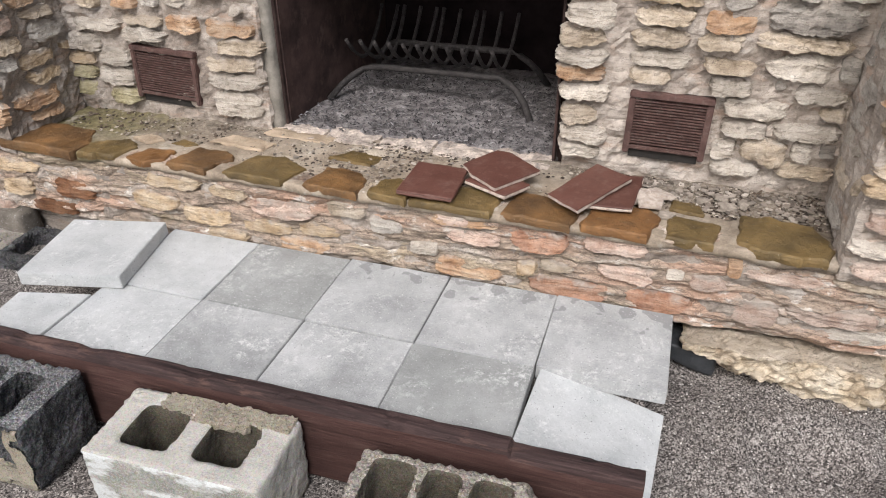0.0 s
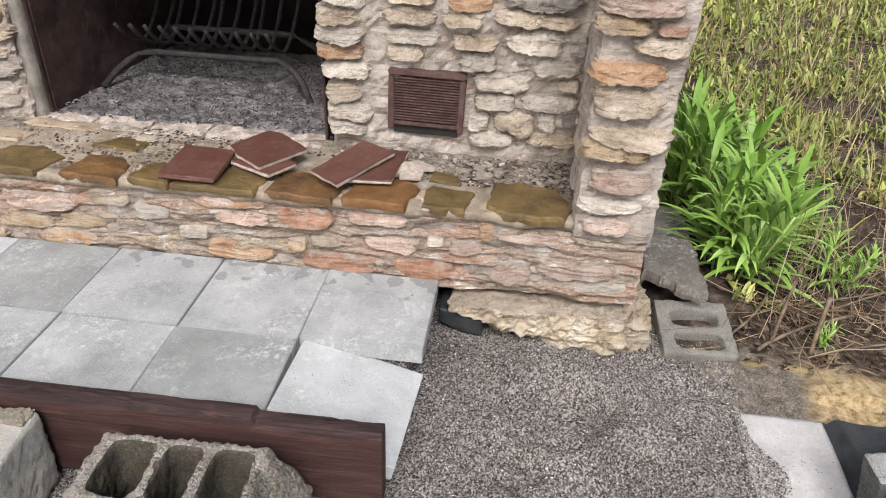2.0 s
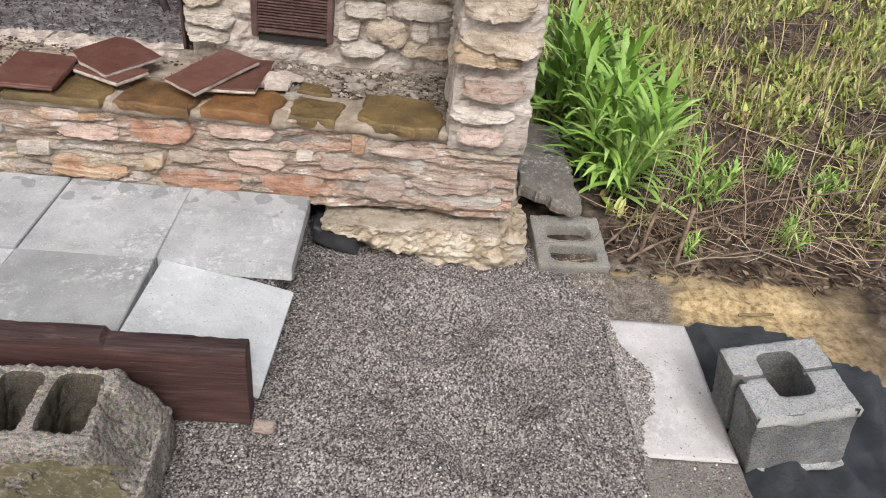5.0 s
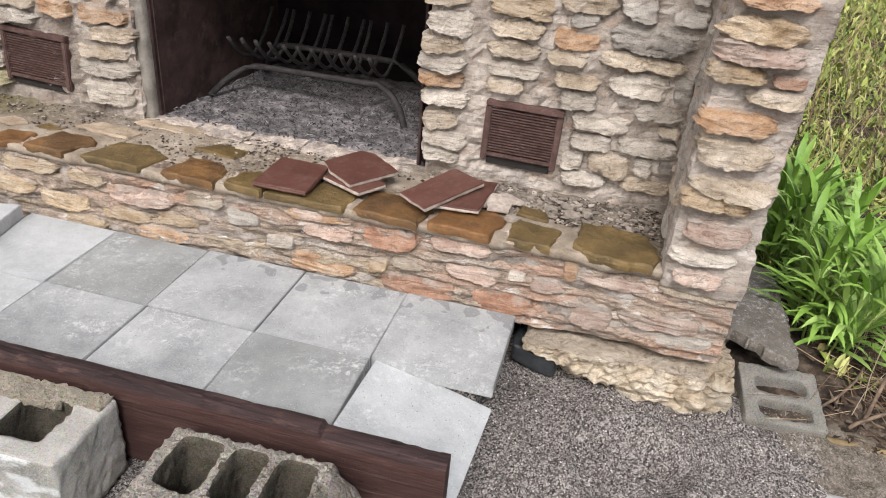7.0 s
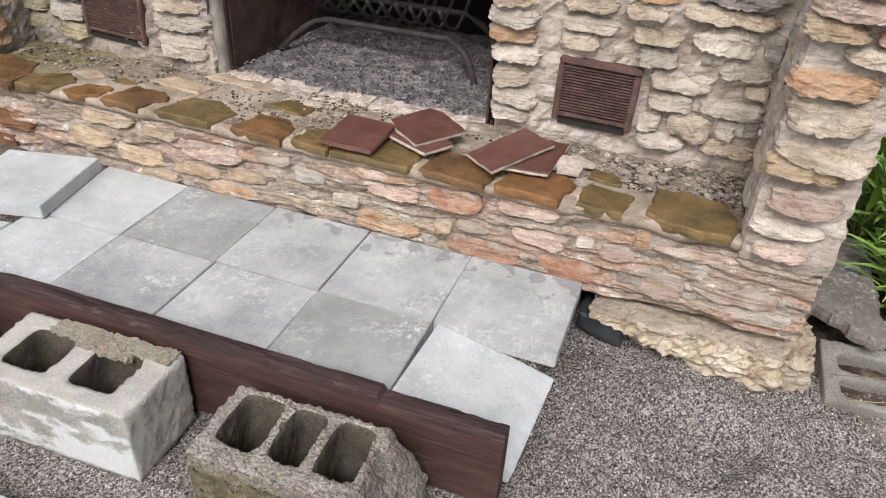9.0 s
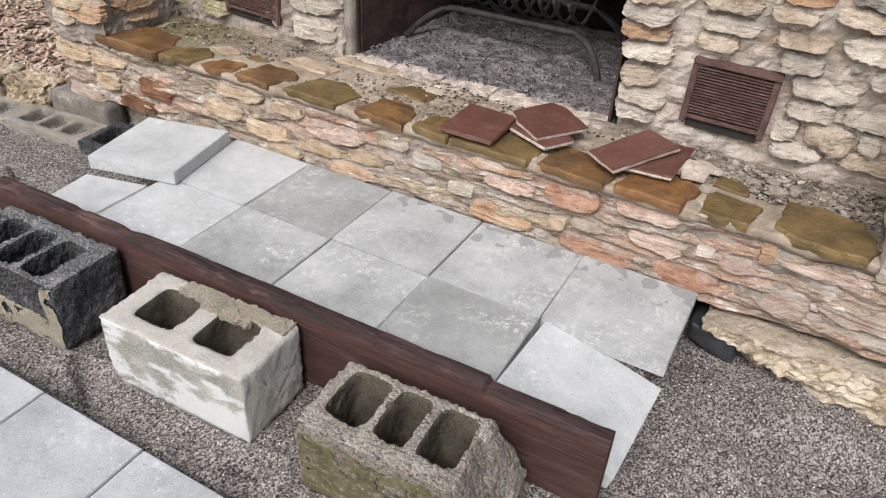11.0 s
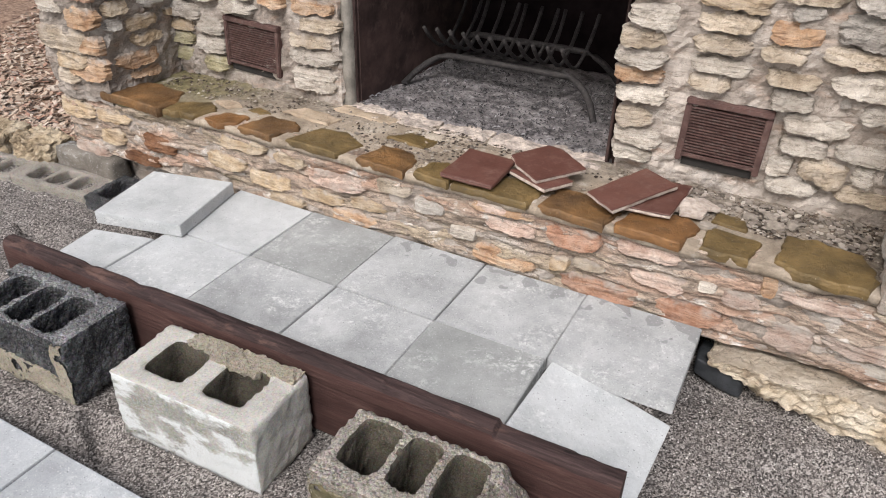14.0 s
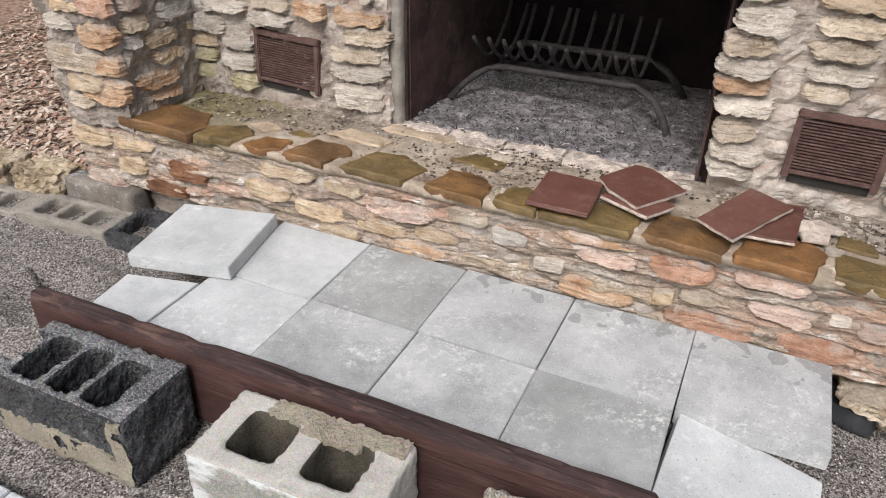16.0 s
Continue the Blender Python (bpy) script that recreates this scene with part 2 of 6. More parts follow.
def concrete_material(name, dark, mid, light, spread=0.16, wet=0.5, rim=0.0):
    """Pressed concrete: cloudy, with white bloom, damp marks and pin holes."""
    n = Nodes(name)
    co = n.scaled(n.co, 1, 1, 1, True)
    c = n.ramp(n.mix(0.42, n.noise(co, 7, 8, 0.68), n.noise(co, 190, 4, 0.8)), (0.36, dark), (0.5, mid), (0.63, light))
    tone = n.math("ADD", n.math("MULTIPLY", n.info.outputs["Random"], spread), 1 - spread / 2)
    c = n.mix(1.0, c, tone, "MULTIPLY")
    bloom = n.math("MULTIPLY", n.ramp(n.noise(co, 6, 5, 0.6), (0.48, 0.0), (0.64, 1.0)), n.ramp(n.noise(co, 46, 9, 0.85), (0.51, 0.0), (0.6, 0.7)))
    c = n.mix(bloom, c, (0.7, 0.7, 0.69))
    c = n.mix(n.ramp(n.noise(co, 13, 3, 0.5), (0.63, 0.0), (0.665, wet)), c, dark)
    if rim:
        xyz = n.add("ShaderNodeSeparateXYZ")
        n.link(n.co, xyz.inputs[0])
        edge = n.math("ADD", n.math("MULTIPLY", xyz.outputs[1], 2.2), n.math("MULTIPLY", n.noise(co, 20, 2, 0.4), 1.1))
        c = n.mix(n.ramp(edge, (0.87, 0.0), (0.885, rim)), c, tuple(0.8 * v for v in dark))
    white = n.ramp(n.noise(co, 230, 2, 0.5), (0.66, 0.0), (0.7, 0.55))
    c = n.mix(white, c, (0.74, 0.74, 0.73))
    pits = n.ramp(n.noise(co, 190, 3, 0.6), (0.63, 0.0), (0.69, 0.75))
    c = n.mix(pits, c, (0.1, 0.1, 0.097))
    return n.done(c, 0.8, ((n.noise(co, 40, 5, 0.6), 0.0015), (n.noise(co, 420, 3, 0.75), 0.0014)), spec=0.3)


PAVER = concrete_material("paver_concrete", (0.25, 0.255, 0.255), (0.375, 0.38, 0.38), (0.49, 0.495, 0.495), 0.16, 0.3)
PAVER_DAMP = concrete_material("damp_edged_paver_concrete", (0.27, 0.275, 0.275), (0.385, 0.39, 0.39), (0.49, 0.495, 0.495), 0.12, 0.3, 0.7)
PAVER_DARK = concrete_material("darker_paver_concrete", (0.2, 0.205, 0.2), (0.285, 0.29, 0.285), (0.36, 0.365, 0.36), 0.1, 0.2)
PAVER_LIGHT = concrete_material("pale_paver_concrete", (0.34, 0.35, 0.352), (0.445, 0.455, 0.458), (0.54, 0.55, 0.553), 0.1, 0.3)


def block_material(name, dark, mid, light, patch, patch_from=0.6, patch_most=0.8, axis=(1, 1, 1), coarse=0.0, pits=0.8, relief=1.0):
    """Open-grained cast concrete of building blocks, with a patch of another colour."""
    n = Nodes(name)
    co = n.co
    grain = n.cells(co, 190)
    g = n.noise(co, 150, 4, 0.75)
    c = n.ramp(n.mix(0.4, n.noise(co, 9, 6, 0.65), g), (0.35, dark), (0.5, mid), (0.66, light))
    c = n.mix(0.18, c, grain, "SOFT_LIGHT")
    p = n.ramp(n.noise(n.scaled(co, *axis), 7, 7, 0.66), (patch_from, 0.0), (patch_from + 0.06, patch_most))
    c = n.mix(p, c, patch)
    holes = n.ramp(n.noise(co, 310, 5, 0.75), (0.38, pits), (0.46, 0.0))
    c = n.mix(holes, c, (0.05, 0.045, 0.04))
    glint = n.ramp(n.noise(co, 380, 4, 0.7), (0.52, 0.0), (0.6, 0.7))
    c = n.mix(glint, c, light)
    lumps = ((n.cells(n.mix(0.02, co, n.add("ShaderNodeTexNoise").outputs["Color"]), coarse, "Distance"), -0.008),) if coarse else ()
    return n.done(c, 0.95, ((n.noise(co, 50, 6, 0.75), 0.011 * relief), (n.noise(co, 230, 5, 0.8), 0.01 * relief)) + lumps, spec=0.15)


BLOCK_GREY = block_material("grey_block_concrete", (0.28, 0.25, 0.215), (0.47, 0.425, 0.37), (0.62, 0.57, 0.505), (0.15, 0.145, 0.07), 0.64)
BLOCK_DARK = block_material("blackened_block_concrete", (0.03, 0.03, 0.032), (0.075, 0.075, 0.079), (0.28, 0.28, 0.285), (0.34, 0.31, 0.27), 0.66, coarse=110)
# Paler, more speckled mix for the black block's upward faces.
DARK_TOP = block_material("speckled_black_block_top", (0.07, 0.07, 0.073), (0.19, 0.19, 0.195), (0.66, 0.66, 0.66), (0.5, 0.49, 0.46), 0.58, coarse=110)
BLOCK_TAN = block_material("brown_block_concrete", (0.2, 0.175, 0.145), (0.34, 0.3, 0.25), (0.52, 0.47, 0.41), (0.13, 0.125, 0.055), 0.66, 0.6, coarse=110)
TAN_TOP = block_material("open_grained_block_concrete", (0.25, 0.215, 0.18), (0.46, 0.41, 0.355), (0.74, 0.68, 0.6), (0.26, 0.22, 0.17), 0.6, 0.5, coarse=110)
BLOCK_WHITE = block_material("whitewashed_block_concrete", (0.37, 0.35, 0.305), (0.56, 0.535, 0.48), (0.72, 0.69, 0.625), (0.36, 0.32, 0.23), 0.66, pits=0.4, relief=0.4)
WHITE_TOP = block_material("limed_block_concrete", (0.4, 0.38, 0.34), (0.54, 0.515, 0.47), (0.68, 0.655, 0.6), (0.36, 0.33, 0.26), 0.6, 0.6, pits=0.4, relief=0.4)
LIMEWASH = block_material("flaking_limewash", (0.2, 0.195, 0.17), (0.38, 0.365, 0.325), (0.66, 0.65, 0.61), (0.84, 0.865, 0.865), 0.455, 0.92, (0.6, 1, 1.3), pits=0.25, relief=0.5)
BLOCK_PLAIN = block_material("plain_block_concrete", (0.3, 0.28, 0.245), (0.46, 0.435, 0.385), (0.62, 0.59, 0.535), (0.3, 0.28, 0.24), 0.62)
# Half block: shade is put into the sides' colour, light into its gritty top.
BLOCK_NEW = block_material("shaded_grey_block_concrete", (0.12, 0.12, 0.116), (0.23, 0.23, 0.225), (0.5, 0.5, 0.49), (0.36, 0.35, 0.32), 0.66, 0.5)
NEW_TOP = block_material("lit_gritty_block_top", (0.32, 0.32, 0.315), (0.62, 0.62, 0.61), (0.9, 0.9, 0.89), (0.64, 0.63, 0.6), 0.62, 0.4)
# Darker brown than the outside, for the inner walls of block cells.
BLOCK_INSIDE = block_material("dark_brown_block_cell", (0.09, 0.076, 0.055), (0.19, 0.165, 0.125), (0.32, 0.285, 0.225), (0.08, 0.075, 0.04), 0.62, 0.5)
CEMENT = block_material("pale_cement", (0.56, 0.55, 0.52), (0.74, 0.73, 0.7), (0.84, 0.83, 0.8), (0.4, 0.38, 0.34), 0.64, 0.6)
SPALL = block_material("smeared_render", (0.34, 0.295, 0.22), (0.52, 0.46, 0.36), (0.66, 0.6, 0.49), (0.3, 0.22, 0.14), 0.64, 0.5)


def wood_material(name, a, b, c3, worn, much):
    n = Nodes(name)
    co = n.co
    rings = n.noise(n.scaled(co, 2.2, 18, 18), 1.0, 8, 0.68, 1.6)
    fibre = n.noise(n.scaled(co, 6, 220, 220), 1.0, 4, 0.6)
    c = n.ramp(n.mix(0.35, rings, fibre), (0.34, a), (0.5, b), (0.66, c3))
    c = n.mix(n.ramp(n.noise(n.scaled(co, 1, 3, 6), 7, 7, 0.7), (0.54, 0.0), (0.66, much)), c, worn)
    knots = n.ramp(n.noise(n.scaled(co, 1, 2.5, 2.5), 9, 3, 0.5), (0.66, 0.0), (0.7, 0.8))
    c = n.mix(knots, c, a)
    return n.done(c, 0.75, ((rings, 0.006), (fibre, 0.0022)), spec=0.25)


WOOD = wood_material("stained_timber", (0.032, 0.015, 0.0125), (0.058, 0.0285, 0.0245), (0.092, 0.049, 0.042), (0.12, 0.075, 0.063), 0.4)
WOOD_TOP = wood_material("weathered_timber_edge", (0.008, 0.005, 0.005), (0.036, 0.021, 0.02), (0.085, 0.052, 0.048), (0.15, 0.085, 0.068), 0.5)


def plain(name, a, b, scale, rough, metal=0.0, fine=0.001, stain=None, spec=0.4):
    n = Nodes(name)
    co = n.scaled(n.co, 1, 1, 1, True)
    f = n.noise(co, scale, 6, 0.65)
    c = n.ramp(f, (0.34, a), (0.66, b))
    tone = n.math("ADD", n.math("MULTIPLY", n.info.outputs["Random"], 0.2), 0.9)
    c = n.mix(1.0, c, tone, "MULTIPLY")
    if stain:
        c = n.mix(n.ramp(n.noise(co, scale * 2.3, 6, 0.7), (0.52, 0.0), (0.7, 0.8)), c, stain)
    return n.done(c, rough, ((n.noise(co, scale * 4, 5, 0.7), fine),), metal, spec)


RUST = plain("rusted_brown_iron", (0.062, 0.032, 0.028), (0.125, 0.07, 0.06), 26, 0.75, 0.1, 0.002, (0.165, 0.13, 0.115))
IRON = plain("burnt_iron", (0.022, 0.019, 0.019), (0.052, 0.046, 0.045), 40, 0.8, 0.2, 0.002, (0.085, 0.075, 0.072))
STEEL = plain("sooty_lining_steel", (0.022, 0.014, 0.013), (0.068, 0.042, 0.038), 9, 0.85, 0.0, 0.0015, (0.095, 0.062, 0.056), 0.2)
# Soot, with the shade deep in the firebox put into its near-black colour.
SOOT = plain("shaded_soot", (0.008, 0.0055, 0.006), (0.02, 0.014, 0.015), 9, 0.95, 0.0, 0.002, None, 0.05)
FRAME_EDGE = plain("grey_lining_mortar", (0.16, 0.145, 0.125), (0.3, 0.275, 0.24), 20, 0.9, 0, 0.004)
TILE_FACE = plain("red_brown_quarry_tile", (0.09, 0.036, 0.027), (0.125, 0.055, 0.042), 16, 0.5, 0, 0.0012, (0.165, 0.095, 0.078))
HEARTH = plain("scorched_hearth_brick", (0.28, 0.235, 0.205), (0.74, 0.63, 0.545), 22, 0.95, 0, 0.006, (0.14, 0.125, 0.122))
TILE_BODY = plain("pale_tile_clay", (0.34, 0.27, 0.225), (0.56, 0.49, 0.43), 60, 0.9, 0, 0.002)
SHARD = plain("dusty_mortar_shard", (0.2, 0.17, 0.14), (0.38, 0.33, 0.28), 50, 0.95, 0, 0.002)
# Near-black panel colour that stands in for shade inside the vent openings.
DARK_HOLE = plain("painted_dark_void", (0.015, 0.013, 0.012), (0.03, 0.026, 0.023), 20, 0.95)
PLASTIC = plain("black_plastic_sheet", (0.022, 0.024, 0.027), (0.05, 0.053, 0.058), 18, 0.42, 0, 0.003)
STRIP = concrete_material("pale_cast_concrete", (0.37, 0.35, 0.335), (0.5, 0.48, 0.465), (0.61, 0.59, 0.575), 0.1, 0.25)
PATIO = concrete_material("bluish_patio_concrete", (0.28, 0.29, 0.302), (0.375, 0.388, 0.402), (0.47, 0.484, 0.5), 0.08, 0.2)
STRIP_DIRTY = block_material("gritty_brown_concrete", (0.24, 0.215, 0.19), (0.38, 0.345, 0.305), (0.54, 0.5, 0.45), (0.17, 0.16, 0.1))
ROCK = sandstone("boulder_stone", (0.32, 0.24, 0.16), (0.59, 0.485, 0.355), (0.75, 0.665, 0.535), 0.35, False)
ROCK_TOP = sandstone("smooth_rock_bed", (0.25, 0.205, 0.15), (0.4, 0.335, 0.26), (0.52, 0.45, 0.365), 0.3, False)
ROCK_DARK = sandstone("weathered_boulder", (0.18, 0.13, 0.08), (0.42, 0.33, 0.22), (0.64, 0.54, 0.4), 0.3, False)
BROKEN = concrete_material("broken_slab_concrete", (0.08, 0.068, 0.055), (0.145, 0.127, 0.108), (0.23, 0.207, 0.178), 0.1, 0.4)
STICK = plain("brown_bark_stick", (0.09, 0.06, 0.045), (0.26, 0.19, 0.13), 30, 0.85, 0, 0.002)
OLD_PLANK = plain("weathered_plank", (0.17, 0.12, 0.06), (0.36, 0.27, 0.15), 14, 0.85, 0, 0.002)


def island_material(name, *colours, rough=0.8, spec=0.3):
    """One colour for each loose piece of a mesh."""
    n = Nodes(name)
    r = n.add("ShaderNodeNewGeometry").outputs["Random Per Island"]
    step = 1.0 / max(1, len(colours) - 1)
    c = n.ramp(r, *[(i * step, col) for i, col in enumerate(colours)])
    c = n.mix(0.3, c, n.noise(n.co, 45, 3, 0.6), "SOFT_LIGHT")
    return n.done(c, rough, spec=spec)


GRIT = island_material("grit_grains", (0.02, 0.018, 0.017), (0.1, 0.088, 0.082), (0.23, 0.203, 0.187), (0.44, 0.4, 0.37), (0.05, 0.042, 0.038), (0.72, 0.69, 0.65), rough=0.85)
ASH_BITS = island_material("ash_flakes", (0.03, 0.027, 0.028), (0.08, 0.073, 0.074), (0.13, 0.12, 0.122), (0.022, 0.02, 0.021), (0.05, 0.046, 0.047), (0.34, 0.325, 0.33), rough=0.95)
CRUMBS = island_material("mortar_crumbs", (0.035, 0.024, 0.019), (0.2, 0.16, 0.125), (0.08, 0.055, 0.04), (0.46, 0.41, 0.35), (0.05, 0.038, 0.03), (0.03, 0.022, 0.018), rough=0.9)
CHIPS = island_material("bark_chips", (0.12, 0.08, 0.06), (0.34, 0.235, 0.175), (0.46, 0.37, 0.29), (0.2, 0.15, 0.115), (0.56, 0.47, 0.39), (0.33, 0.18, 0.13), (0.4, 0.32, 0.24), rough=0.9)
LEAF = island_material("fresh_green_leaf", (0.13, 0.25, 0.035), (0.25, 0.41, 0.08), (0.4, 0.56, 0.17), (0.17, 0.31, 0.045), (0.31, 0.47, 0.11), rough=0.5, spec=0.45)
WEED = island_material("weed_leaves", (0.06, 0.1, 0.018), (0.22, 0.3, 0.05), (0.42, 0.47, 0.12), (0.1, 0.16, 0.03), (0.3, 0.22, 0.11), (0.52, 0.53, 0.19), (0.16, 0.25, 0.045), rough=0.55)
GRASS = island_material("yellow_green_grass", (0.13, 0.17, 0.03), (0.24, 0.26, 0.06), (0.36, 0.34, 0.11), (0.42, 0.35, 0.18), rough=0.65)
STRAW = island_material("dry_stems", (0.1, 0.055, 0.035), (0.36, 0.27, 0.17), (0.05, 0.03, 0.024), (0.56, 0.47, 0.33), (0.16, 0.08, 0.05), (0.42, 0.32, 0.2), rough=0.8)
LITTER = island_material("dead_leaves", (0.022, 0.015, 0.012), (0.075, 0.048, 0.033), (0.26, 0.195, 0.135), (0.018, 0.013, 0.011), (0.12, 0.075, 0.05), rough=0.85)


def ground_material():
    """Damp grey grit, brown soil behind, yellow sand and bark in patches."""
    n = Nodes("ground")
    co = n.world_co()
    fine = n.cells(co, 260)
    bw = n.add("ShaderNodeRGBToBW")
    n.link(fine, bw.inputs[0])
    specks = n.ramp(n.mix(0.5, bw.outputs[0], n.noise(co, 240, 4, 0.75)), (0.3, (0.02, 0.0175, 0.0165)), (0.5, (0.145, 0.128, 0.119)), (0.68, (0.42, 0.385, 0.358)))
    damp = n.ramp(n.noise(co, 3.0, 7, 0.66), (0.4, 0.85), (0.62, 1.12))
    c = n.mix(1.0, specks, damp, "MULTIPLY")
    xyz = n.add("ShaderNodeSeparateXYZ")
    n.link(co, xyz.inputs[0])
    wob = n.math("MULTIPLY", n.math("SUBTRACT", n.noise(co, 5, 5, 0.6), 0.5), 0.35)
    x, y = n.math("ADD", xyz.outputs[0], wob), n.math("ADD", xyz.outputs[1], wob)

    def above(v, a, b):
        m = n.add("ShaderNodeMapRange")
        m.inputs[1].default_value, m.inputs[2].default_value = a, b
        n.link(v, m.inputs[0])
        return m.outputs[0]

    soil = n.ramp(n.noise(co, 18, 7, 0.7), (0.35, (0.02, 0.014, 0.011)), (0.5, (0.062, 0.045, 0.034)), (0.66, (0.19, 0.145, 0.11)))
    back = n.math("MULTIPLY", above(y, 0.0, 0.06), above(x, 1.9, 2.0))
    right = n.math("MULTIPLY", above(x, 2.62, 2.72), above(y, -0.5, -0.4))
    soil_mask = n.math("MAXIMUM", back, right)
    far = above(n.math("ABSOLUTE", x, 0.0), 5.0, 6.0)
    c = n.mix(n.math("MAXIMUM", soil_mask, far), c, soil)
    sand = n.math("MULTIPLY", n.math("MULTIPLY", above(x, 2.5, 2.54), above(n.math("MULTIPLY", x, -1.0), -3.15, -2.85)), n.math("MULTIPLY", above(y, -0.42, -0.36), above(n.math("MULTIPLY", y, -1.0), -0.06, 0.02)))
    sand_c = n.ramp(n.noise(co, 40, 6, 0.7), (0.36, (0.2, 0.135, 0.07)), (0.5, (0.45, 0.33, 0.17)), (0.66, (0.64, 0.5, 0.3)))
    c = n.mix(sand, c, sand_c)
    strip = n.math("MULTIPLY", n.math("MULTIPLY", above(x, 2.27, 2.33), above(n.math("MULTIPLY", x, -1.0), -2.6, -2.54)), n.math("MULTIPLY", above(y, -0.24, -0.16), above(n.math("MULTIPLY", y, -1.0), -0.1, -0.02)))
    strip_c = n.ramp(n.noise(co, 26, 6, 0.7), (0.36, (0.085, 0.07, 0.035)), (0.5, (0.2, 0.16, 0.12)), (0.66, (0.3, 0.26, 0.21)))
    c = n.mix(n.math("MULTIPLY", strip, 0.6), c, strip_c)
    bark = n.math("MULTIPLY", above(n.math("MULTIPLY", x, -1.0), 0.8, 0.9), above(y, 0.25, 0.4))
    bark_c = n.ramp(n.noise(co, 30, 6, 0.7), (0.36, (0.1, 0.055, 0.04)), (0.5, (0.26, 0.17, 0.12)), (0.66, (0.38, 0.27, 0.19)))
    c = n.mix(bark, c, bark_c)
    return n.done(c, 0.92, ((n.noise(co, 30, 6, 0.7), 0.012), (bw.outputs[0], 0.003)), spec=0.25)


GROUND = ground_material()


def ash_material():
    """Grey wood ash and char; firebox shade is painted in, darker towards the back."""
    n = Nodes("ash_bed")
    co = n.world_co()
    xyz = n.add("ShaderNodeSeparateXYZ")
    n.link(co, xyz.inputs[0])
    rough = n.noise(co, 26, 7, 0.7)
    shaded_ash = n.ramp(rough, (0.36, (0.03, 0.027, 0.028)), (0.5, (0.085, 0.077, 0.079)), (0.66, (0.17, 0.156, 0.16)))
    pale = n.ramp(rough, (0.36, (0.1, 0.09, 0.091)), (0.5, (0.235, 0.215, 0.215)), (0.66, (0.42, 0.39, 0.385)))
    shade_depth = n.math("ADD", n.math("MULTIPLY", xyz.outputs[1], 1.6), n.math("MULTIPLY", n.noise(n.scaled(co, 0.5, 1, 1), 8, 6, 0.66), 0.8))
    c = n.mix(n.ramp(shade_depth, (1.1, 1.0), (1.55, 0.0)), shaded_ash, pale)
    c = n.mix(n.ramp(n.noise(co, 150, 3, 0.7), (0.62, 0.0), (0.68, 0.75)), c, (0.46, 0.44, 0.43))
    c = n.mix(n.ramp(n.noise(co, 70, 4, 0.7), (0.6, 0.0), (0.66, 0.7)), c, (0.025, 0.022, 0.022))
    return n.done(c, 0.97, ((n.noise(co, 40, 7, 0.75), 0.014), (n.noise(co, 210, 3, 0.7), 0.004)), spec=0.1)


ASH = ash_material()


# ---- building blocks ----
PLACE = {}


def wave(x, y, z, scale, seed=0.0):
    return noise.fractal(Vector((x * scale + seed, y * scale - seed * 0.7, z * scale + seed * 1.3)), 1.0, 2.0, 4)


def mesh_of(name, verts, faces, smooth=False):
    me = bpy.data.meshes.new(name)
    me.from_pydata([tuple(v) for v in verts], [], [tuple(f) for f in faces])
    me.update()
    if smooth:
        me.polygons.foreach_set("use_smooth", [True] * len(me.polygons))
    return me


def from_bm(name, bm, smooth=False):
    me = bpy.data.meshes.new(name)
    bm.to_mesh(me)
    bm.free()
    if smooth:
        me.polygons.foreach_set("use_smooth", [True] * len(me.polygons))
    return me


def thing(name, at, label, category, group="", kind="", rz=0.0, rx=0.0, ry=0.0):
    """An empty at the foot of a thing made of parts."""
    ob = new(name)
    ob.empty_display_size = 0.05
    ob.matrix_basis = pose(*at, rx, ry, rz)
    PLACE[ob] = Vector(at)
    return tagged(ob, label, category, group, kind)


def whole(name, me, material, at, label, category, group="", kind="", rz=0.0, rx=0.0, ry=0.0):
    """A thing that is one mesh."""
    ob = new(name, me)
    if not me.materials:
        me.materials.append(material)
    ob.matrix_basis = pose(*at, rx, ry, rz)
    PLACE[ob] = Vector(at)
    return tagged(ob, label, category, group, kind)


def part(name, me, material, parent, at=None, label="", rz=0.0, rx=0.0, ry=0.0, local=False, kind=""):
    """A mesh under a thing or a part. at is in the world unless local."""
    ob = new(name, me)
    if not me.materials:
        me.materials.append(material)
    ob.parent = parent
    at = Vector(at if at is not None else (0, 0, 0))
    ob.matrix_basis = pose(*(at if local else at - PLACE[parent]), rx, ry, rz)
    PLACE[ob] = at if not local else PLACE.get(parent, Vector()) + at
    return tagged(ob, label, kind=kind)


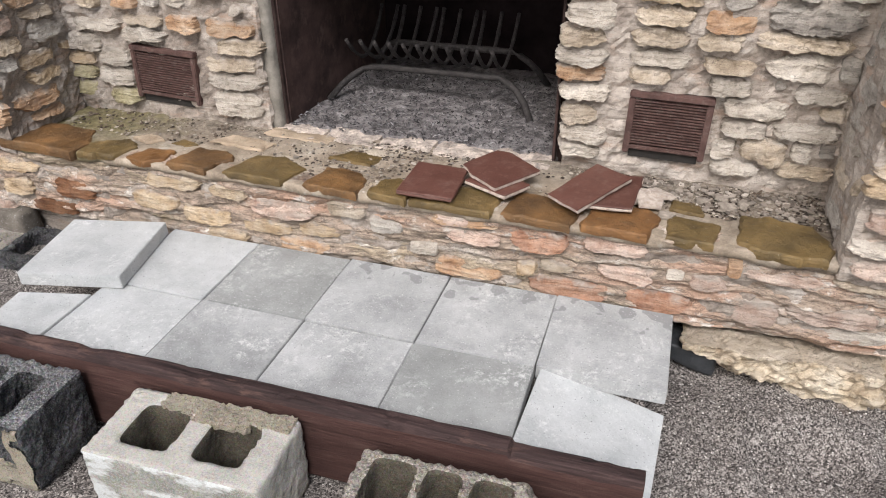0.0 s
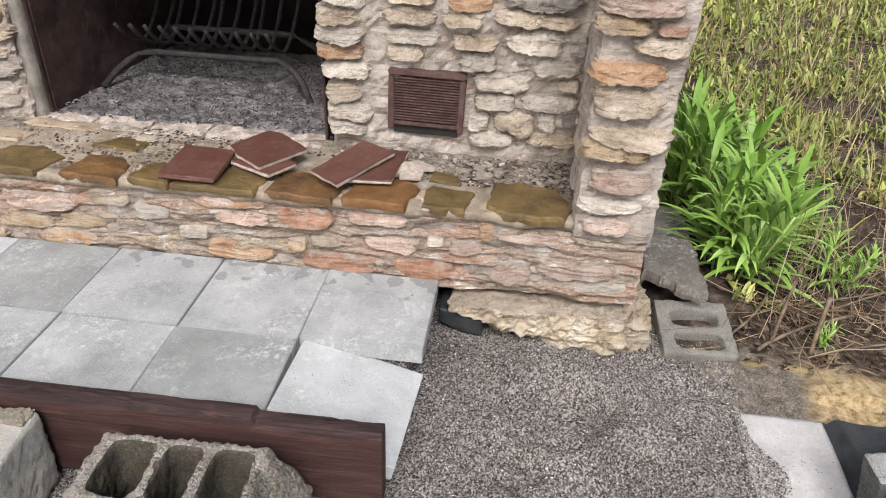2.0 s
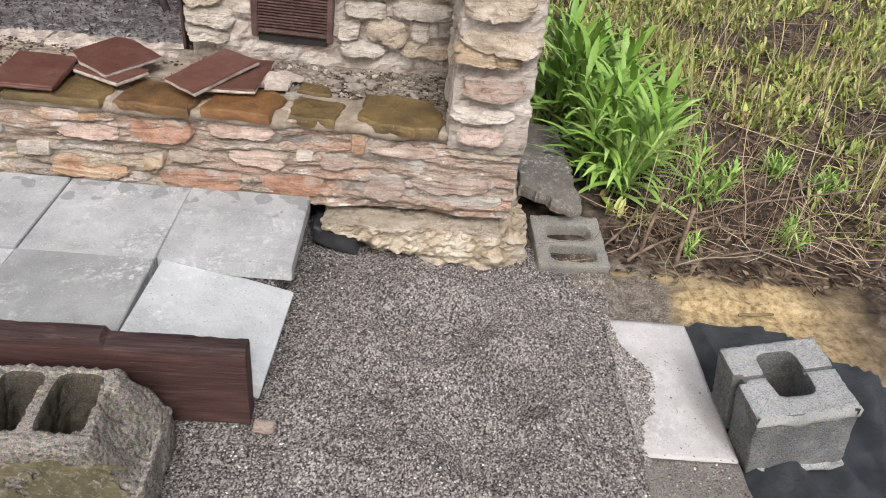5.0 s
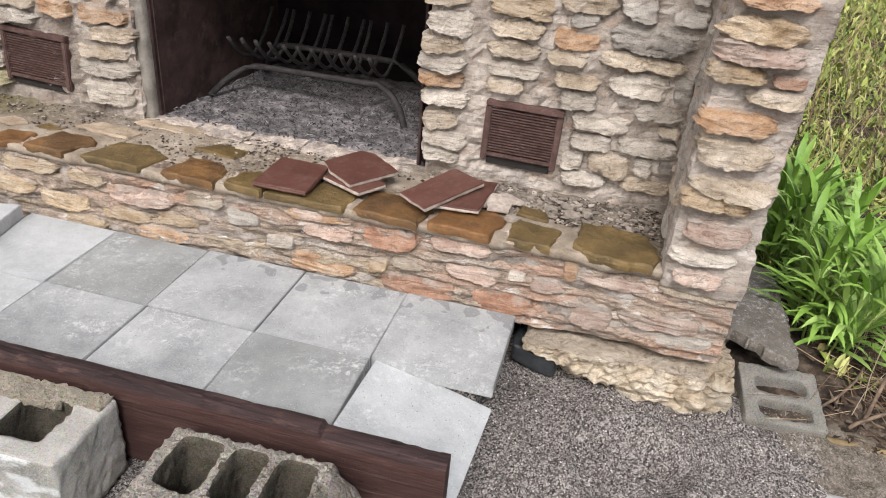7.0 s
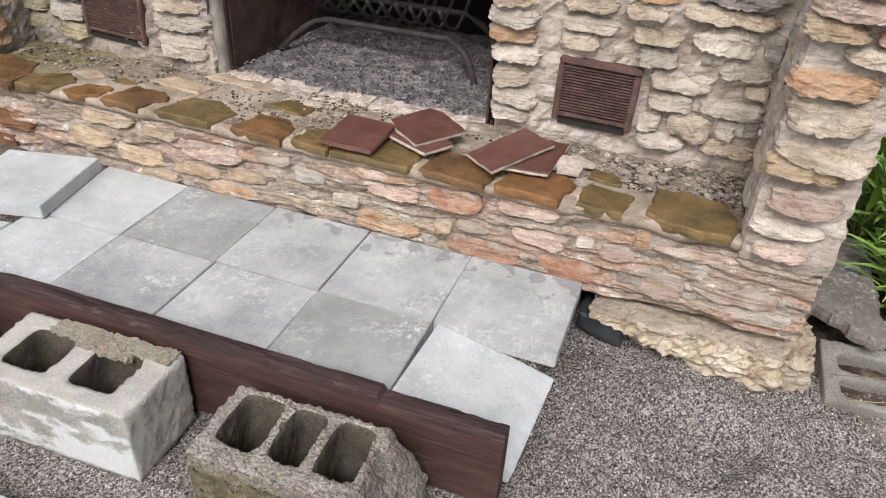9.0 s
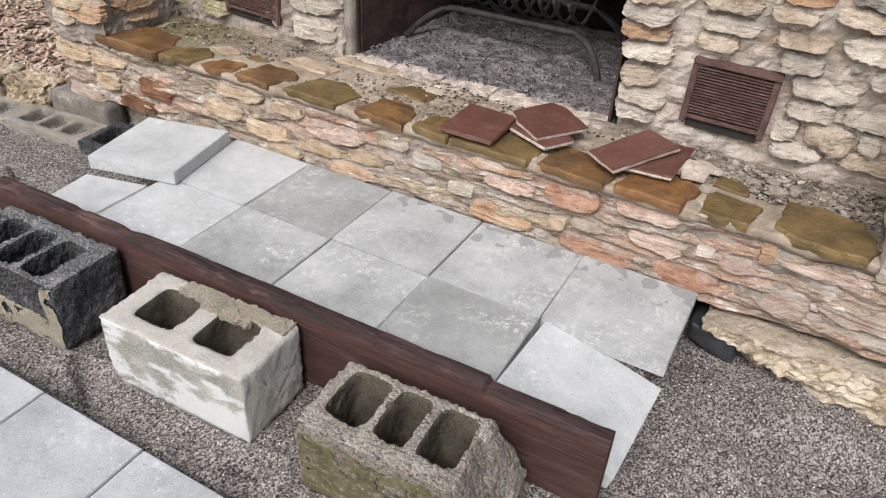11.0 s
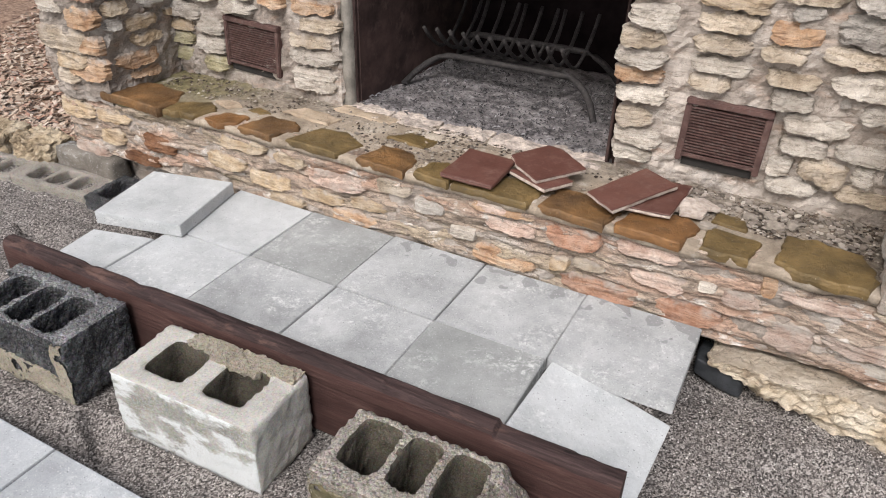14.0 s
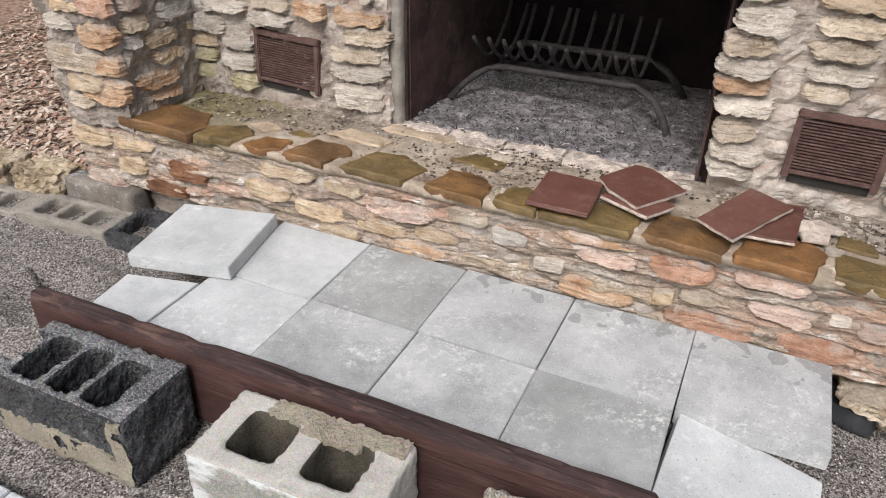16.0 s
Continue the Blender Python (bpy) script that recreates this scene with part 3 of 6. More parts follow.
def lattice(xs, ys, zs, solid):
    """The skin of the solid cells of a box lattice, as a bmesh with shared corners."""
    nx, ny, nz = len(xs) - 1, len(ys) - 1, len(zs) - 1
    full = np.zeros((nx + 2, ny + 2, nz + 2), bool)
    for i in range(nx):
        for j in range(ny):
            for k in range(nz):
                full[i + 1, j + 1, k + 1] = solid((xs[i] + xs[i + 1]) / 2, (ys[j] + ys[j + 1]) / 2, (zs[k] + zs[k + 1]) / 2)
    verts, index, faces = [], {}, []

    def corner(i, j, k):
        key = (i, j, k)
        if key not in index:
            index[key] = len(verts)
            verts.append((xs[i], ys[j], zs[k]))
        return index[key]

    for i, j, k in np.argwhere(full[1:-1, 1:-1, 1:-1]):
        a, b, c = i + 1, j + 1, k + 1
        if not full[a - 1, b, c]:
            faces.append([corner(i, j, k), corner(i, j, k + 1), corner(i, j + 1, k + 1), corner(i, j + 1, k)])
        if not full[a + 1, b, c]:
            faces.append([corner(i + 1, j, k), corner(i + 1, j + 1, k), corner(i + 1, j + 1, k + 1), corner(i + 1, j, k + 1)])
        if not full[a, b - 1, c]:
            faces.append([corner(i, j, k), corner(i + 1, j, k), corner(i + 1, j, k + 1), corner(i, j, k + 1)])
        if not full[a, b + 1, c]:
            faces.append([corner(i, j + 1, k), corner(i, j + 1, k + 1), corner(i + 1, j + 1, k + 1), corner(i + 1, j + 1, k)])
        if not full[a, b, c - 1]:
            faces.append([corner(i, j, k), corner(i, j + 1, k), corner(i + 1, j + 1, k), corner(i + 1, j, k)])
        if not full[a, b, c + 1]:
            faces.append([corner(i, j, k + 1), corner(i + 1, j, k + 1), corner(i + 1, j + 1, k + 1), corner(i, j + 1, k + 1)])
    bm = bmesh.new()
    vs = [bm.verts.new(v) for v in verts]
    for f in faces:
        bm.faces.new([vs[v] for v in f])
    bm.normal_update()
    return bm


def steps(a, b, size):
    n = max(1, round((b - a) / size))
    return [a + (b - a) * i / n for i in range(n + 1)]


def rough_box(name, x0, x1, y0, y1, z0, z1, size, amp, scale=9.0, seed=0.0, rounds=1, smooth=True, fine=0.3):
    """A box with an uneven, worn skin."""
    bm = lattice(steps(x0, x1, size), steps(y0, y1, size), steps(z0, z1, size), lambda *p: True)
    for _ in range(rounds):
        bmesh.ops.smooth_vert(bm, verts=bm.verts, factor=0.5, use_axis_x=True, use_axis_y=True, use_axis_z=True)
    bm.normal_update()
    moves = [(v, v.normal * (amp * wave(*v.co, scale, seed) + amp * fine * wave(*v.co, scale * 4, seed + 5))) for v in bm.verts]
    for v, d in moves:
        v.co += d
    return from_bm(name, bm, smooth)


def plain_box(name, x0, x1, y0, y1, z0, z1, bevel=0.0):
    bm = bmesh.new()
    bmesh.ops.create_cube(bm, size=1.0)
    for v in bm.verts:
        v.co = ((x0 + x1) / 2 + v.co.x * (x1 - x0), (y0 + y1) / 2 + v.co.y * (y1 - y0), (z0 + z1) / 2 + v.co.z * (z1 - z0))
    if bevel:
        bmesh.ops.bevel(bm, geom=list(bm.edges), offset=bevel, segments=2, affect="EDGES")
    return from_bm(name, bm)


def tube(points, radius, sides=7, seed=0.0, wobble=0.0):
    """A bar of round section along points."""
    verts, faces = [], []
    pts = [Vector(p) for p in points]
    for i, p in enumerate(pts):
        d = (pts[min(i + 1, len(pts) - 1)] - pts[max(i - 1, 0)]).normalized()
        a = d.orthogonal().normalized() if abs(d.x) > 0.9 else d.cross(Vector((1, 0, 0))).normalized()
        b = d.cross(a)
        r = radius * (1 + wobble * wave(*p, 60, seed))
        for k in range(sides):
            t = 2 * math.pi * k / sides
            verts.append(p + a * math.cos(t) * r + b * math.sin(t) * r)
    for i in range(len(pts) - 1):
        for k in range(sides):
            m = (k + 1) % sides
            faces.append((i * sides + k, i * sides + m, (i + 1) * sides + m, (i + 1) * sides + k))
    faces.append(tuple(range(sides))[::-1])
    faces.append(tuple((len(pts) - 1) * sides + k for k in range(sides)))
    return mesh_of("bar", verts, faces, True)


def stone_mesh(w, h, d, seed):
    """A split-faced wall stone, flush at its top and standing proud at its lower edge; it faces -y."""
    rng = random.Random(seed)
    nu, nv = min(34, max(10, round(w / 0.0058))), min(16, max(8, round(h / 0.005)))
    lean, skew, taper = rng.uniform(-0.3, 0.3), rng.uniform(-0.11, 0.11), rng.uniform(-0.22, 0.22)
    flush = rng.uniform(0.04, 0.3)
    verts, faces = [], []
    s = seed * 3.17 % 90
    for j in range(nv + 1):
        for i in range(nu + 1):
            u, v = 2 * i / nu - 1, 2 * j / nv - 1
            x = w / 2 * u * (1 - 0.1 * abs(v) ** 3)
            z = h / 2 * v * (1 - 0.34 * abs(u) ** 4 + taper * u) + skew * h * u
            edge = max(abs(u), abs(v))
            x += 0.07 * w * edge * wave(u * 0.4, v * 0.9, s, 2.6)
            z += 0.2 * min(h, 0.05) * (0.3 + 0.7 * abs(v)) * wave(u * w * 7, 0.2 * v, s + 7, 1.4) + 0.05 * h * wave(u * w * 40, v, s, 1.2)
            strata = wave(x * 8, s, z * 50 + 0.4 * wave(x * 14, s, 0, 1.0), 1.0)
            ledge = math.floor(strata * 4) / 4 * 0.7 + strata * 0.3
            lumps = wave(x, s, z, 26) + 0.5 * wave(x, s + 3, z, 80)
            out = (1 - abs(u) ** 7) * (flush + (1 - flush) * (1 - v) / 2) * (1 - max(0.0, v) ** 5)
            y = -d * out * (0.95 + lean * u) - d * min(1.0, 3 * out) * (0.2 * ledge + 0.2 * lumps)
            if i in (0, nu) or j in (0, nv):
                y = 0.018
            verts.append((x, y, z))
    for j in range(nv):
        for i in range(nu):
            a = j * (nu + 1) + i
            faces.append((a, a + 1, a + nu + 2, a + nu + 1))
    ring = [i for i in range(nu + 1)] + [j * (nu + 1) + nu for j in range(1, nv + 1)] + [nv * (nu + 1) + i for i in range(nu - 1, -1, -1)] + [j * (nu + 1) for j in range(nv - 1, 0, -1)]
    faces.append(tuple(ring[::-1]))
    return mesh_of("stone", verts, faces)


SEED = [10]


def lay_stones(parent, face, rows, depth, turn=0.0, jitter=4.0):
    """Stones on an upright face: face(u, v) gives the place in the world."""
    for u, v, w, h, colour in rows:
        SEED[0] += 1
        rng = random.Random(SEED[0])
        me = stone_mesh(w * 0.98, h * 1.04, depth * rng.uniform(0.75, 1.25), SEED[0])
        part("stone", me, STONE[colour], parent, face(u, v), rz=turn, ry=rng.uniform(-jitter, jitter))


def fill_stones(u0, u1, v0, v1, taken, seed, colours, wide=(0.07, 0.17), high=(0.034, 0.06), tries=500, gap=0.006):
    """Further stones in the spaces that the placed ones leave."""
    rng = random.Random(seed)
    out, boxes = [], [(u - w / 2, u + w / 2, v - h / 2, v + h / 2) for u, v, w, h, _ in taken]
    for n in range(tries):
        k = 1.0 - 0.6 * n / tries
        w, h = rng.uniform(*wide) * k, rng.uniform(*high) * (0.5 + 0.5 * k)
        if u1 - u0 < w or v1 - v0 < h:
            continue
        u, v = rng.uniform(u0 + w / 2, u1 - w / 2), rng.uniform(v0 + h / 2, v1 - h / 2)
        box = (u - w / 2, u + w / 2, v - h / 2, v + h / 2)
        if any(box[0] < b[1] + gap and box[1] > b[0] - gap and box[2] < b[3] + gap and box[3] > b[2] - gap for b in boxes):
            continue
        boxes.append(box)
        out.append((u, v, w, h, rng.choice(colours)))
    return out


def slab_mesh(outline, thick, seed, inset=0.008, ragged=0.004, bow=0.003):
    """A flat stone or broken piece of an outline, with worn edges; its top lies at z = 0."""
    n = 7
    pts = []
    for i, (ax, ay) in enumerate(outline):
        bx, by = outline[(i + 1) % len(outline)]
        for k in range(n):
            t = k / n
            x, y = ax + (bx - ax) * t, ay + (by - ay) * t
            pts.append((x + ragged * wave(x, y, seed, 30), y + ragged * wave(x, y, seed + 9, 30)))
    cx, cy = sum(p[0] for p in pts) / len(pts), sum(p[1] for p in pts) / len(pts)
    m = len(pts)
    verts, faces = [], []
    for f, z in ((1.0, -thick), (1.02, -thick * 0.55), (1.0, -inset * 0.8), (1 - inset / 0.09, 0.0), (0.55, 0.0)):
        for x, y in pts:
            px, py = cx + (x - cx) * f, cy + (y - cy) * f
            verts.append((px, py, z + bow * wave(px, py, seed, 14) + (1.3 * bow * wave(px, py, z * 3 + seed, 40) if z < 0 else 0)))
    for r in range(4):
        for k in range(m):
            q = (k + 1) % m
            faces.append((r * m + k, r * m + q, (r + 1) * m + q, (r + 1) * m + k))
    verts.append((cx, cy, 0.002))
    faces += [(4 * m + k, 4 * m + (k + 1) % m, 5 * m) for k in range(m)]
    faces.append(tuple(range(m))[::-1])
    return mesh_of("slab", verts, faces)


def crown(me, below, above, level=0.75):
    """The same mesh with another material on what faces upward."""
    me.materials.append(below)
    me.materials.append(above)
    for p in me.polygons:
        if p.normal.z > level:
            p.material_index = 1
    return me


def faced(me, material, D):
    """Gives a block's front a material of its own."""
    me.materials.append(material)
    for p in me.polygons:
        if p.normal.y < -0.6 and p.center.y < 0.014 - D / 2:
            p.material_index = len(me.materials) - 1
    return me


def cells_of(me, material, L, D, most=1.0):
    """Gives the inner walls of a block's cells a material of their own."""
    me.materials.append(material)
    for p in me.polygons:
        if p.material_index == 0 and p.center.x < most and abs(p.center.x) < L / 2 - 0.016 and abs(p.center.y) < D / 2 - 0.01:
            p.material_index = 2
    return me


SCARPS = ((1.692, -0.125, 1.836, -0.28), (1.836, -0.28, 1.929, -0.305), (1.981, -0.402, 2.071, -0.486), (2.071, -0.486, 2.06, -0.541), (1.835, -0.112, 2.077, -0.087), (2.157, -0.607, 2.31, -0.662), (1.627, -0.682, 1.723, -0.701), (1.6, -0.42, 1.75, -0.47), (1.9, -0.72, 2.03, -0.77), (0.28, -0.9, 0.4, -0.97), (0.78, -0.96, 0.9, -0.9), (-0.62, -0.42, -0.45, -0.52))


def scarp(x, y):
    """Sharp edges of footprints: a lip on one side, a hollow on the other."""
    z = 0.0
    for ax, ay, bx, by in SCARPS:
        if min(ax, bx) - 0.1 < x < max(ax, bx) + 0.1 and min(ay, by) - 0.1 < y < max(ay, by) + 0.1:
            dx, dy = bx - ax, by - ay
            L = math.hypot(dx, dy)
            t = ((x - ax) * dx + (y - ay) * dy) / L
            over = max(0.0, -t, t - L)
            s = ((y - ay) * dx - (x - ax) * dy) / L + 0.008 * wave(x, y, 2.0, 18)
            fade = math.exp(-((over / 0.03) ** 2))
            z += 2.0 * fade * (0.008 * math.exp(-((s / 0.02) ** 2)) if s < 0 else 0.008 * (1 - min(1.0, s / 0.012)) - 0.013 * min(1.0, s / 0.012) * math.exp(-s / 0.04))
    return z


def scatter(name, seed, count, spot, shape, material, label, category):
    """Countless small pieces as one mesh. spot(rng) gives a place or None; shape(rng) gives corners and faces round the origin."""
    rng = random.Random(seed)
    verts, faces = [], []
    for _ in range(count):
        p = spot(rng)
        if p is None:
            continue
        vs, fs = shape(rng, p)
        base = len(verts)
        verts += [(p[0] + x, p[1] + y, p[2] + z) for x, y, z in vs]
        faces += [tuple(base + i for i in f) for f in fs]
    ob = new(name, mesh_of(name, verts, faces))
    ob.data.materials.append(material)
    return tagged(ob, label, category, kind="stuff")


# ---- ground ----
def ground_height(x, y):
    """Height of the loose ground."""
    z = -0.016 + 0.012 * wave(x, y, 0.0, 2.6) + 0.024 * abs(wave(x, y, 3.0, 4.0)) + 0.009 * wave(x, y, 5.0, 12)
    z -= 0.022 * min(1.0, max(0.0, (x - 1.5) / 0.8))
    left = min(1.0, max(0.0, (-0.35 - x) / 0.35)) * min(1.0, max(0.0, (y + 1.0) / 0.5))
    z += 0.016 * left
    if x > 2.0 and y > 0.05:
        z += 0.05 * min(1.0, (y - 0.05) / 0.8) + 0.03 * wave(x, y, 8.0, 1.5) * min(1.0, y)
    z += 0.03 * math.exp(-((x - 1.9) ** 2 + (y + 0.35) ** 2) / 0.08) * wave(x, y, 1.0, 5)
    # trodden hollows in the grit
    for hx, hy, r, d in ((1.86, -0.28, 0.13, 0.026), (2.08, -0.44, 0.11, 0.024), (1.95, -0.62, 0.12, 0.022), (1.72, -0.8, 0.13, 0.026), (2.2, -0.2, 0.1, 0.016), (0.87, -0.93, 0.06, 0.02), (0.35, -0.93, 0.07, 0.022), (-0.5, -0.45, 0.13, 0.022)):
        q = math.hypot(x - hx, y - hy) / r
        z -= d * math.exp(-q * q) - 0.7 * d * math.exp(-((q - 1.2) ** 2) * 14)
    z += scarp(x, y)
    if 1.5 < x < 2.0 and -0.12 < y < 0.1:
        z -= 0.03 * max(0.0, 1 - abs(x - 1.6) / 0.2) * min(1.0, (y + 0.12) / 0.05)
    if 2.15 < x < 2.322 and -1.2 < y < -0.17:
        z = max(z, -0.03 + 0.003 * wave(x, y, 7.0, 20))
    elif 2.3 < x < 2.56 and -1.1 < y < -0.19 or x > 2.5 and y < -0.1:
        z = min(z, -0.05)
    return z


def build_ground():
    xs = [-600, -150, -40, -14, -7] + steps(-4.5, -1.3, 0.16)[:-1] + steps(-1.3, 1.44, 0.024)[:-1] + steps(1.44, 2.6, 0.011)[:-1] + steps(2.6, 3.2, 0.024)[:-1] + steps(3.2, 7.0, 0.2) + [9, 14, 40, 150, 600]
    ys = [-600, -150, -40, -12, -5, -3] + steps(-2.0, -1.2, 0.1)[:-1] + steps(-1.2, -1.0, 0.024)[:-1] + steps(-1.0, 0.06, 0.011)[:-1] + steps(0.06, 0.6, 0.024)[:-1] + steps(0.6, 8.0, 0.2) + [10, 15, 40, 150, 600]
    verts = [(x, y, ground_height(x, y) if abs(x) < 20 and abs(y) < 20 else 0.0) for y in ys for x in xs]
    w = len(xs)
    faces = [(j * w + i, j * w + i + 1, (j + 1) * w + i + 1, (j + 1) * w + i) for j in range(len(ys) - 1) for i in range(w - 1)]
    ob = new("ground", mesh_of("ground", verts, faces, True))
    ob.data.materials.append(GROUND)
    tagged(ob, "damp grey grit with brown soil and bark behind", "ground", kind="structure")


build_ground()


# ---- the fireplace ----
LEDGE_Z, BACK_Y, BASE_Y = 0.362, 0.345, 0.022
fire = thing("outdoor_fireplace", (0.65, 0.25, 0.0), "weathered outdoor fireplace of mortared rubble sandstone with raised hearth", "fireplace")

RIGHT_PANEL = [
    (1.378, 0.937, 0.156, 0.053, 't'), (1.672, 0.965, 0.228, 0.029, 'g'), (1.833, 0.963, 0.053, 0.053, 'g'), (1.563, 0.907, 0.145, 0.056, 't'),
    (1.69, 0.911, 0.099, 0.064, 'g'), (1.819, 0.901, 0.096, 0.042, 'g'), (1.393, 0.876, 0.18, 0.054, 'y'), (1.561, 0.865, 0.08, 0.036, 'g'),
    (1.741, 0.838, 0.224, 0.08, 'g'), (1.387, 0.822, 0.155, 0.051, 't'), (1.546, 0.816, 0.132, 0.06, 'o'), (1.384, 0.763, 0.153, 0.048, 't'),
    (1.53, 0.768, 0.12, 0.052, 't'), (1.726, 0.776, 0.241, 0.041, 't'), (1.389, 0.71, 0.159, 0.049, 'c'), (1.564, 0.704, 0.13, 0.043, 't'),
    (1.726, 0.717, 0.165, 0.066, 'c'), (1.841, 0.719, 0.056, 0.065, 'g'),
]
RIGHT_PANEL_LOW = [
    (1.37, 0.661, 0.117, 0.045, 't'), (1.576, 0.652, 0.108, 0.055, 't'), (1.646, 0.599, 0.168, 0.055, 'c'), (1.792, 0.649, 0.134, 0.053, 'g'),
    (1.629, 0.54, 0.123, 0.046, 'c'), (1.782, 0.55, 0.17, 0.05, 'g'), (1.829, 0.602, 0.067, 0.037, 'g'), (1.587, 0.479, 0.068, 0.053, 'c'),
    (1.689, 0.484, 0.123, 0.069, 't'), (1.781, 0.495, 0.061, 0.057, 'g'), (1.842, 0.505, 0.046, 0.041, 'g'), (1.627, 0.43, 0.137, 0.044, 't'),
    (1.8, 0.442, 0.149, 0.043, 'g'),
]
RIGHT_JAMB = [
    (1.195, 0.928, 0.156, 0.038, 't'), (1.187, 0.875, 0.141, 0.045, 't'), (1.2, 0.811, 0.143, 0.063, 't'), (1.186, 0.752, 0.139, 0.053, 't'),
    (1.184, 0.7, 0.147, 0.051, 't'), (1.185, 0.652, 0.136, 0.044, 'o'), (1.199, 0.603, 0.15, 0.051, 'g'), (1.194, 0.534, 0.115, 0.059, 't'),
    (1.208, 0.48, 0.141, 0.053, 'c'), (1.206, 0.428, 0.123, 0.048, 'c'),
]
RIGHT_PILLAR = [
    (1.945, 1.019, 0.167, 0.04, 'o'), (1.936, 0.955, 0.177, 0.052, 'y'), (1.943, 0.913, 0.189, 0.053, 'p'), (1.907, 0.864, 0.13, 0.044, 'y'),
    (2.015, 0.861, 0.076, 0.032, 'r'), (1.996, 0.826, 0.132, 0.041, 't'), (1.936, 0.761, 0.171, 0.058, 'o'), (1.949, 0.696, 0.174, 0.072, 't'),
    (1.964, 0.61, 0.195, 0.051, 't'), (1.941, 0.574, 0.17, 0.047, 'y'), (1.948, 0.424, 0.167, 0.035, 'c'), (1.945, 0.37, 0.125, 0.045, 'p'),
]
BASE_RIGHT = [
    (0.952, 0.326, 0.209, 0.042, 'o'), (0.978, 0.28, 0.167, 0.048, 'p'), (1.158, 0.296, 0.161, 0.066, 'r'), (1.356, 0.321, 0.169, 0.069, 'p'),
    (0.858, 0.225, 0.045, 0.05, 'c'), (1.13, 0.21, 0.061, 0.05, 'y'), (1.213, 0.227, 0.098, 0.029, 't'), (0.965, 0.171, 0.198, 0.061, 'o'),
    (1.244, 0.163, 0.223, 0.06, 'r'), (1.484, 0.166, 0.172, 0.068, 'r'), (1.392, 0.244, 0.151, 0.057, 'p'), (1.513, 0.26, 0.052, 0.033, 'c'),
    (1.594, 0.248, 0.097, 0.042, 'p'), (1.647, 0.314, 0.042, 0.063, 'o'), (1.719, 0.184, 0.114, 0.078, 'p'), (1.888, 0.213, 0.21, 0.054, 'p'),
    (1.761, 0.298, 0.189, 0.038, 'p'), (1.951, 0.313, 0.174, 0.039, 't'), (1.954, 0.17, 0.158, 0.047, 'c'),
]
BASE_MIDDLE = [
    (0.107, 0.205, 0.134, 0.051, 'y'), (0.392, 0.269, 0.212, 0.055, 'p'), (0.338, 0.203, 0.163, 0.046, 'y'), (0.514, 0.218, 0.144, 0.047, 'y'),
    (0.605, 0.299, 0.128, 0.052, 't'), (0.835, 0.22, 0.085, 0.045, 'c'), (0.457, 0.158, 0.173, 0.057, 'o'), (0.922, 0.323, 0.116, 0.044, 'p'),
    (0.726, 0.269, 0.108, 0.052, 'g'),
]
BASE_LEFT = [
    (-0.763, 0.278, 0.186, 0.08, 'y'), (-0.581, 0.278, 0.184, 0.053, 'y'), (-0.603, 0.202, 0.134, 0.085, 'y'), (-0.365, 0.222, 0.165, 0.072, 'b'),
    (-0.47, 0.14, 0.19, 0.055, 'b'), (-0.745, 0.116, 0.191, 0.063, 'p'), (0.025, 0.307, 0.194, 0.057, 'y'), (-0.054, 0.229, 0.175, 0.054, 'y'),
    (0.129, 0.208, 0.178, 0.065, 'y'), (0.218, 0.303, 0.135, 0.049, 'y'), (0.398, 0.267, 0.205, 0.06, 'p'), (0.347, 0.197, 0.138, 0.034, 'y'),
    (0.19, 0.142, 0.149, 0.074, 'y'),
]
LEFT_PILLAR = [
    (-0.76, 0.653, 0.144, 0.048, 'c'), (-0.576, 0.625, 0.16, 0.071, 'o'), (-0.73, 0.543, 0.276, 0.082, 't'), (-0.705, 0.473, 0.174, 0.058, 'y'),
    (-0.533, 0.535, 0.114, 0.056, 'o'), (-0.541, 0.712, 0.14, 0.056, 't'), (-0.532, 0.457, 0.214, 0.083, 'o'), (-0.714, 0.704, 0.149, 0.035, 't'),
]
LEFT_PANEL = [
    (-0.5, 0.607, 0.181, 0.057, 'c'), (-0.536, 0.549, 0.169, 0.046, 'y'), (-0.547, 0.499, 0.171, 0.047, 'm'), (-0.558, 0.445, 0.174, 0.052, 'm'),
    (-0.377, 0.563, 0.136, 0.064, 'c'), (-0.385, 0.493, 0.147, 0.069, 'c'), (-0.365, 0.426, 0.131, 0.061, 'm'), (-0.239, 0.647, 0.18, 0.049, 'c'),
    (-0.417, 0.666, 0.19, 0.041, 'c'), (-0.229, 0.692, 0.155, 0.029, 't'), (0.092, 0.69, 0.172, 0.058, 'o'), (0.119, 0.634, 0.166, 0.054, 't'),
    (0.079, 0.575, 0.192, 0.048, 't'), (0.082, 0.52, 0.207, 0.058, 'c'), (0.081, 0.442, 0.19, 0.089, 'c'), (-0.083, 0.693, 0.126, 0.057, 'o'),
]


base = part("hearth_base", rough_box("hearth_base", -0.84, 2.05, BASE_Y, 0.5, 0.122, LEDGE_Z - 0.034, 0.0135, 0.016, 8, 1.0, 1, False, 0.75), MORTAR, fire, (0, 0, 0), "low hearth wall of rubble set in pale mortar")
footing = part("footing", rough_box("footing", -0.82, 1.5, BASE_Y + 0.05, 0.5, -0.06, 0.13, 0.04, 0.02, 8, 2.0), MORTAR, fire, (0, 0, 0))
wall_l = part("chimney_wall", rough_box("chimney_wall", -0.86, 0.192, BACK_Y, 0.62, LEDGE_Z - 0.04, 1.4, 0.0135, 0.016, 8, 3.0, 1, False, 0.75), MORTAR, fire, (0, 0, 0), "rubble wall beside the fire opening")
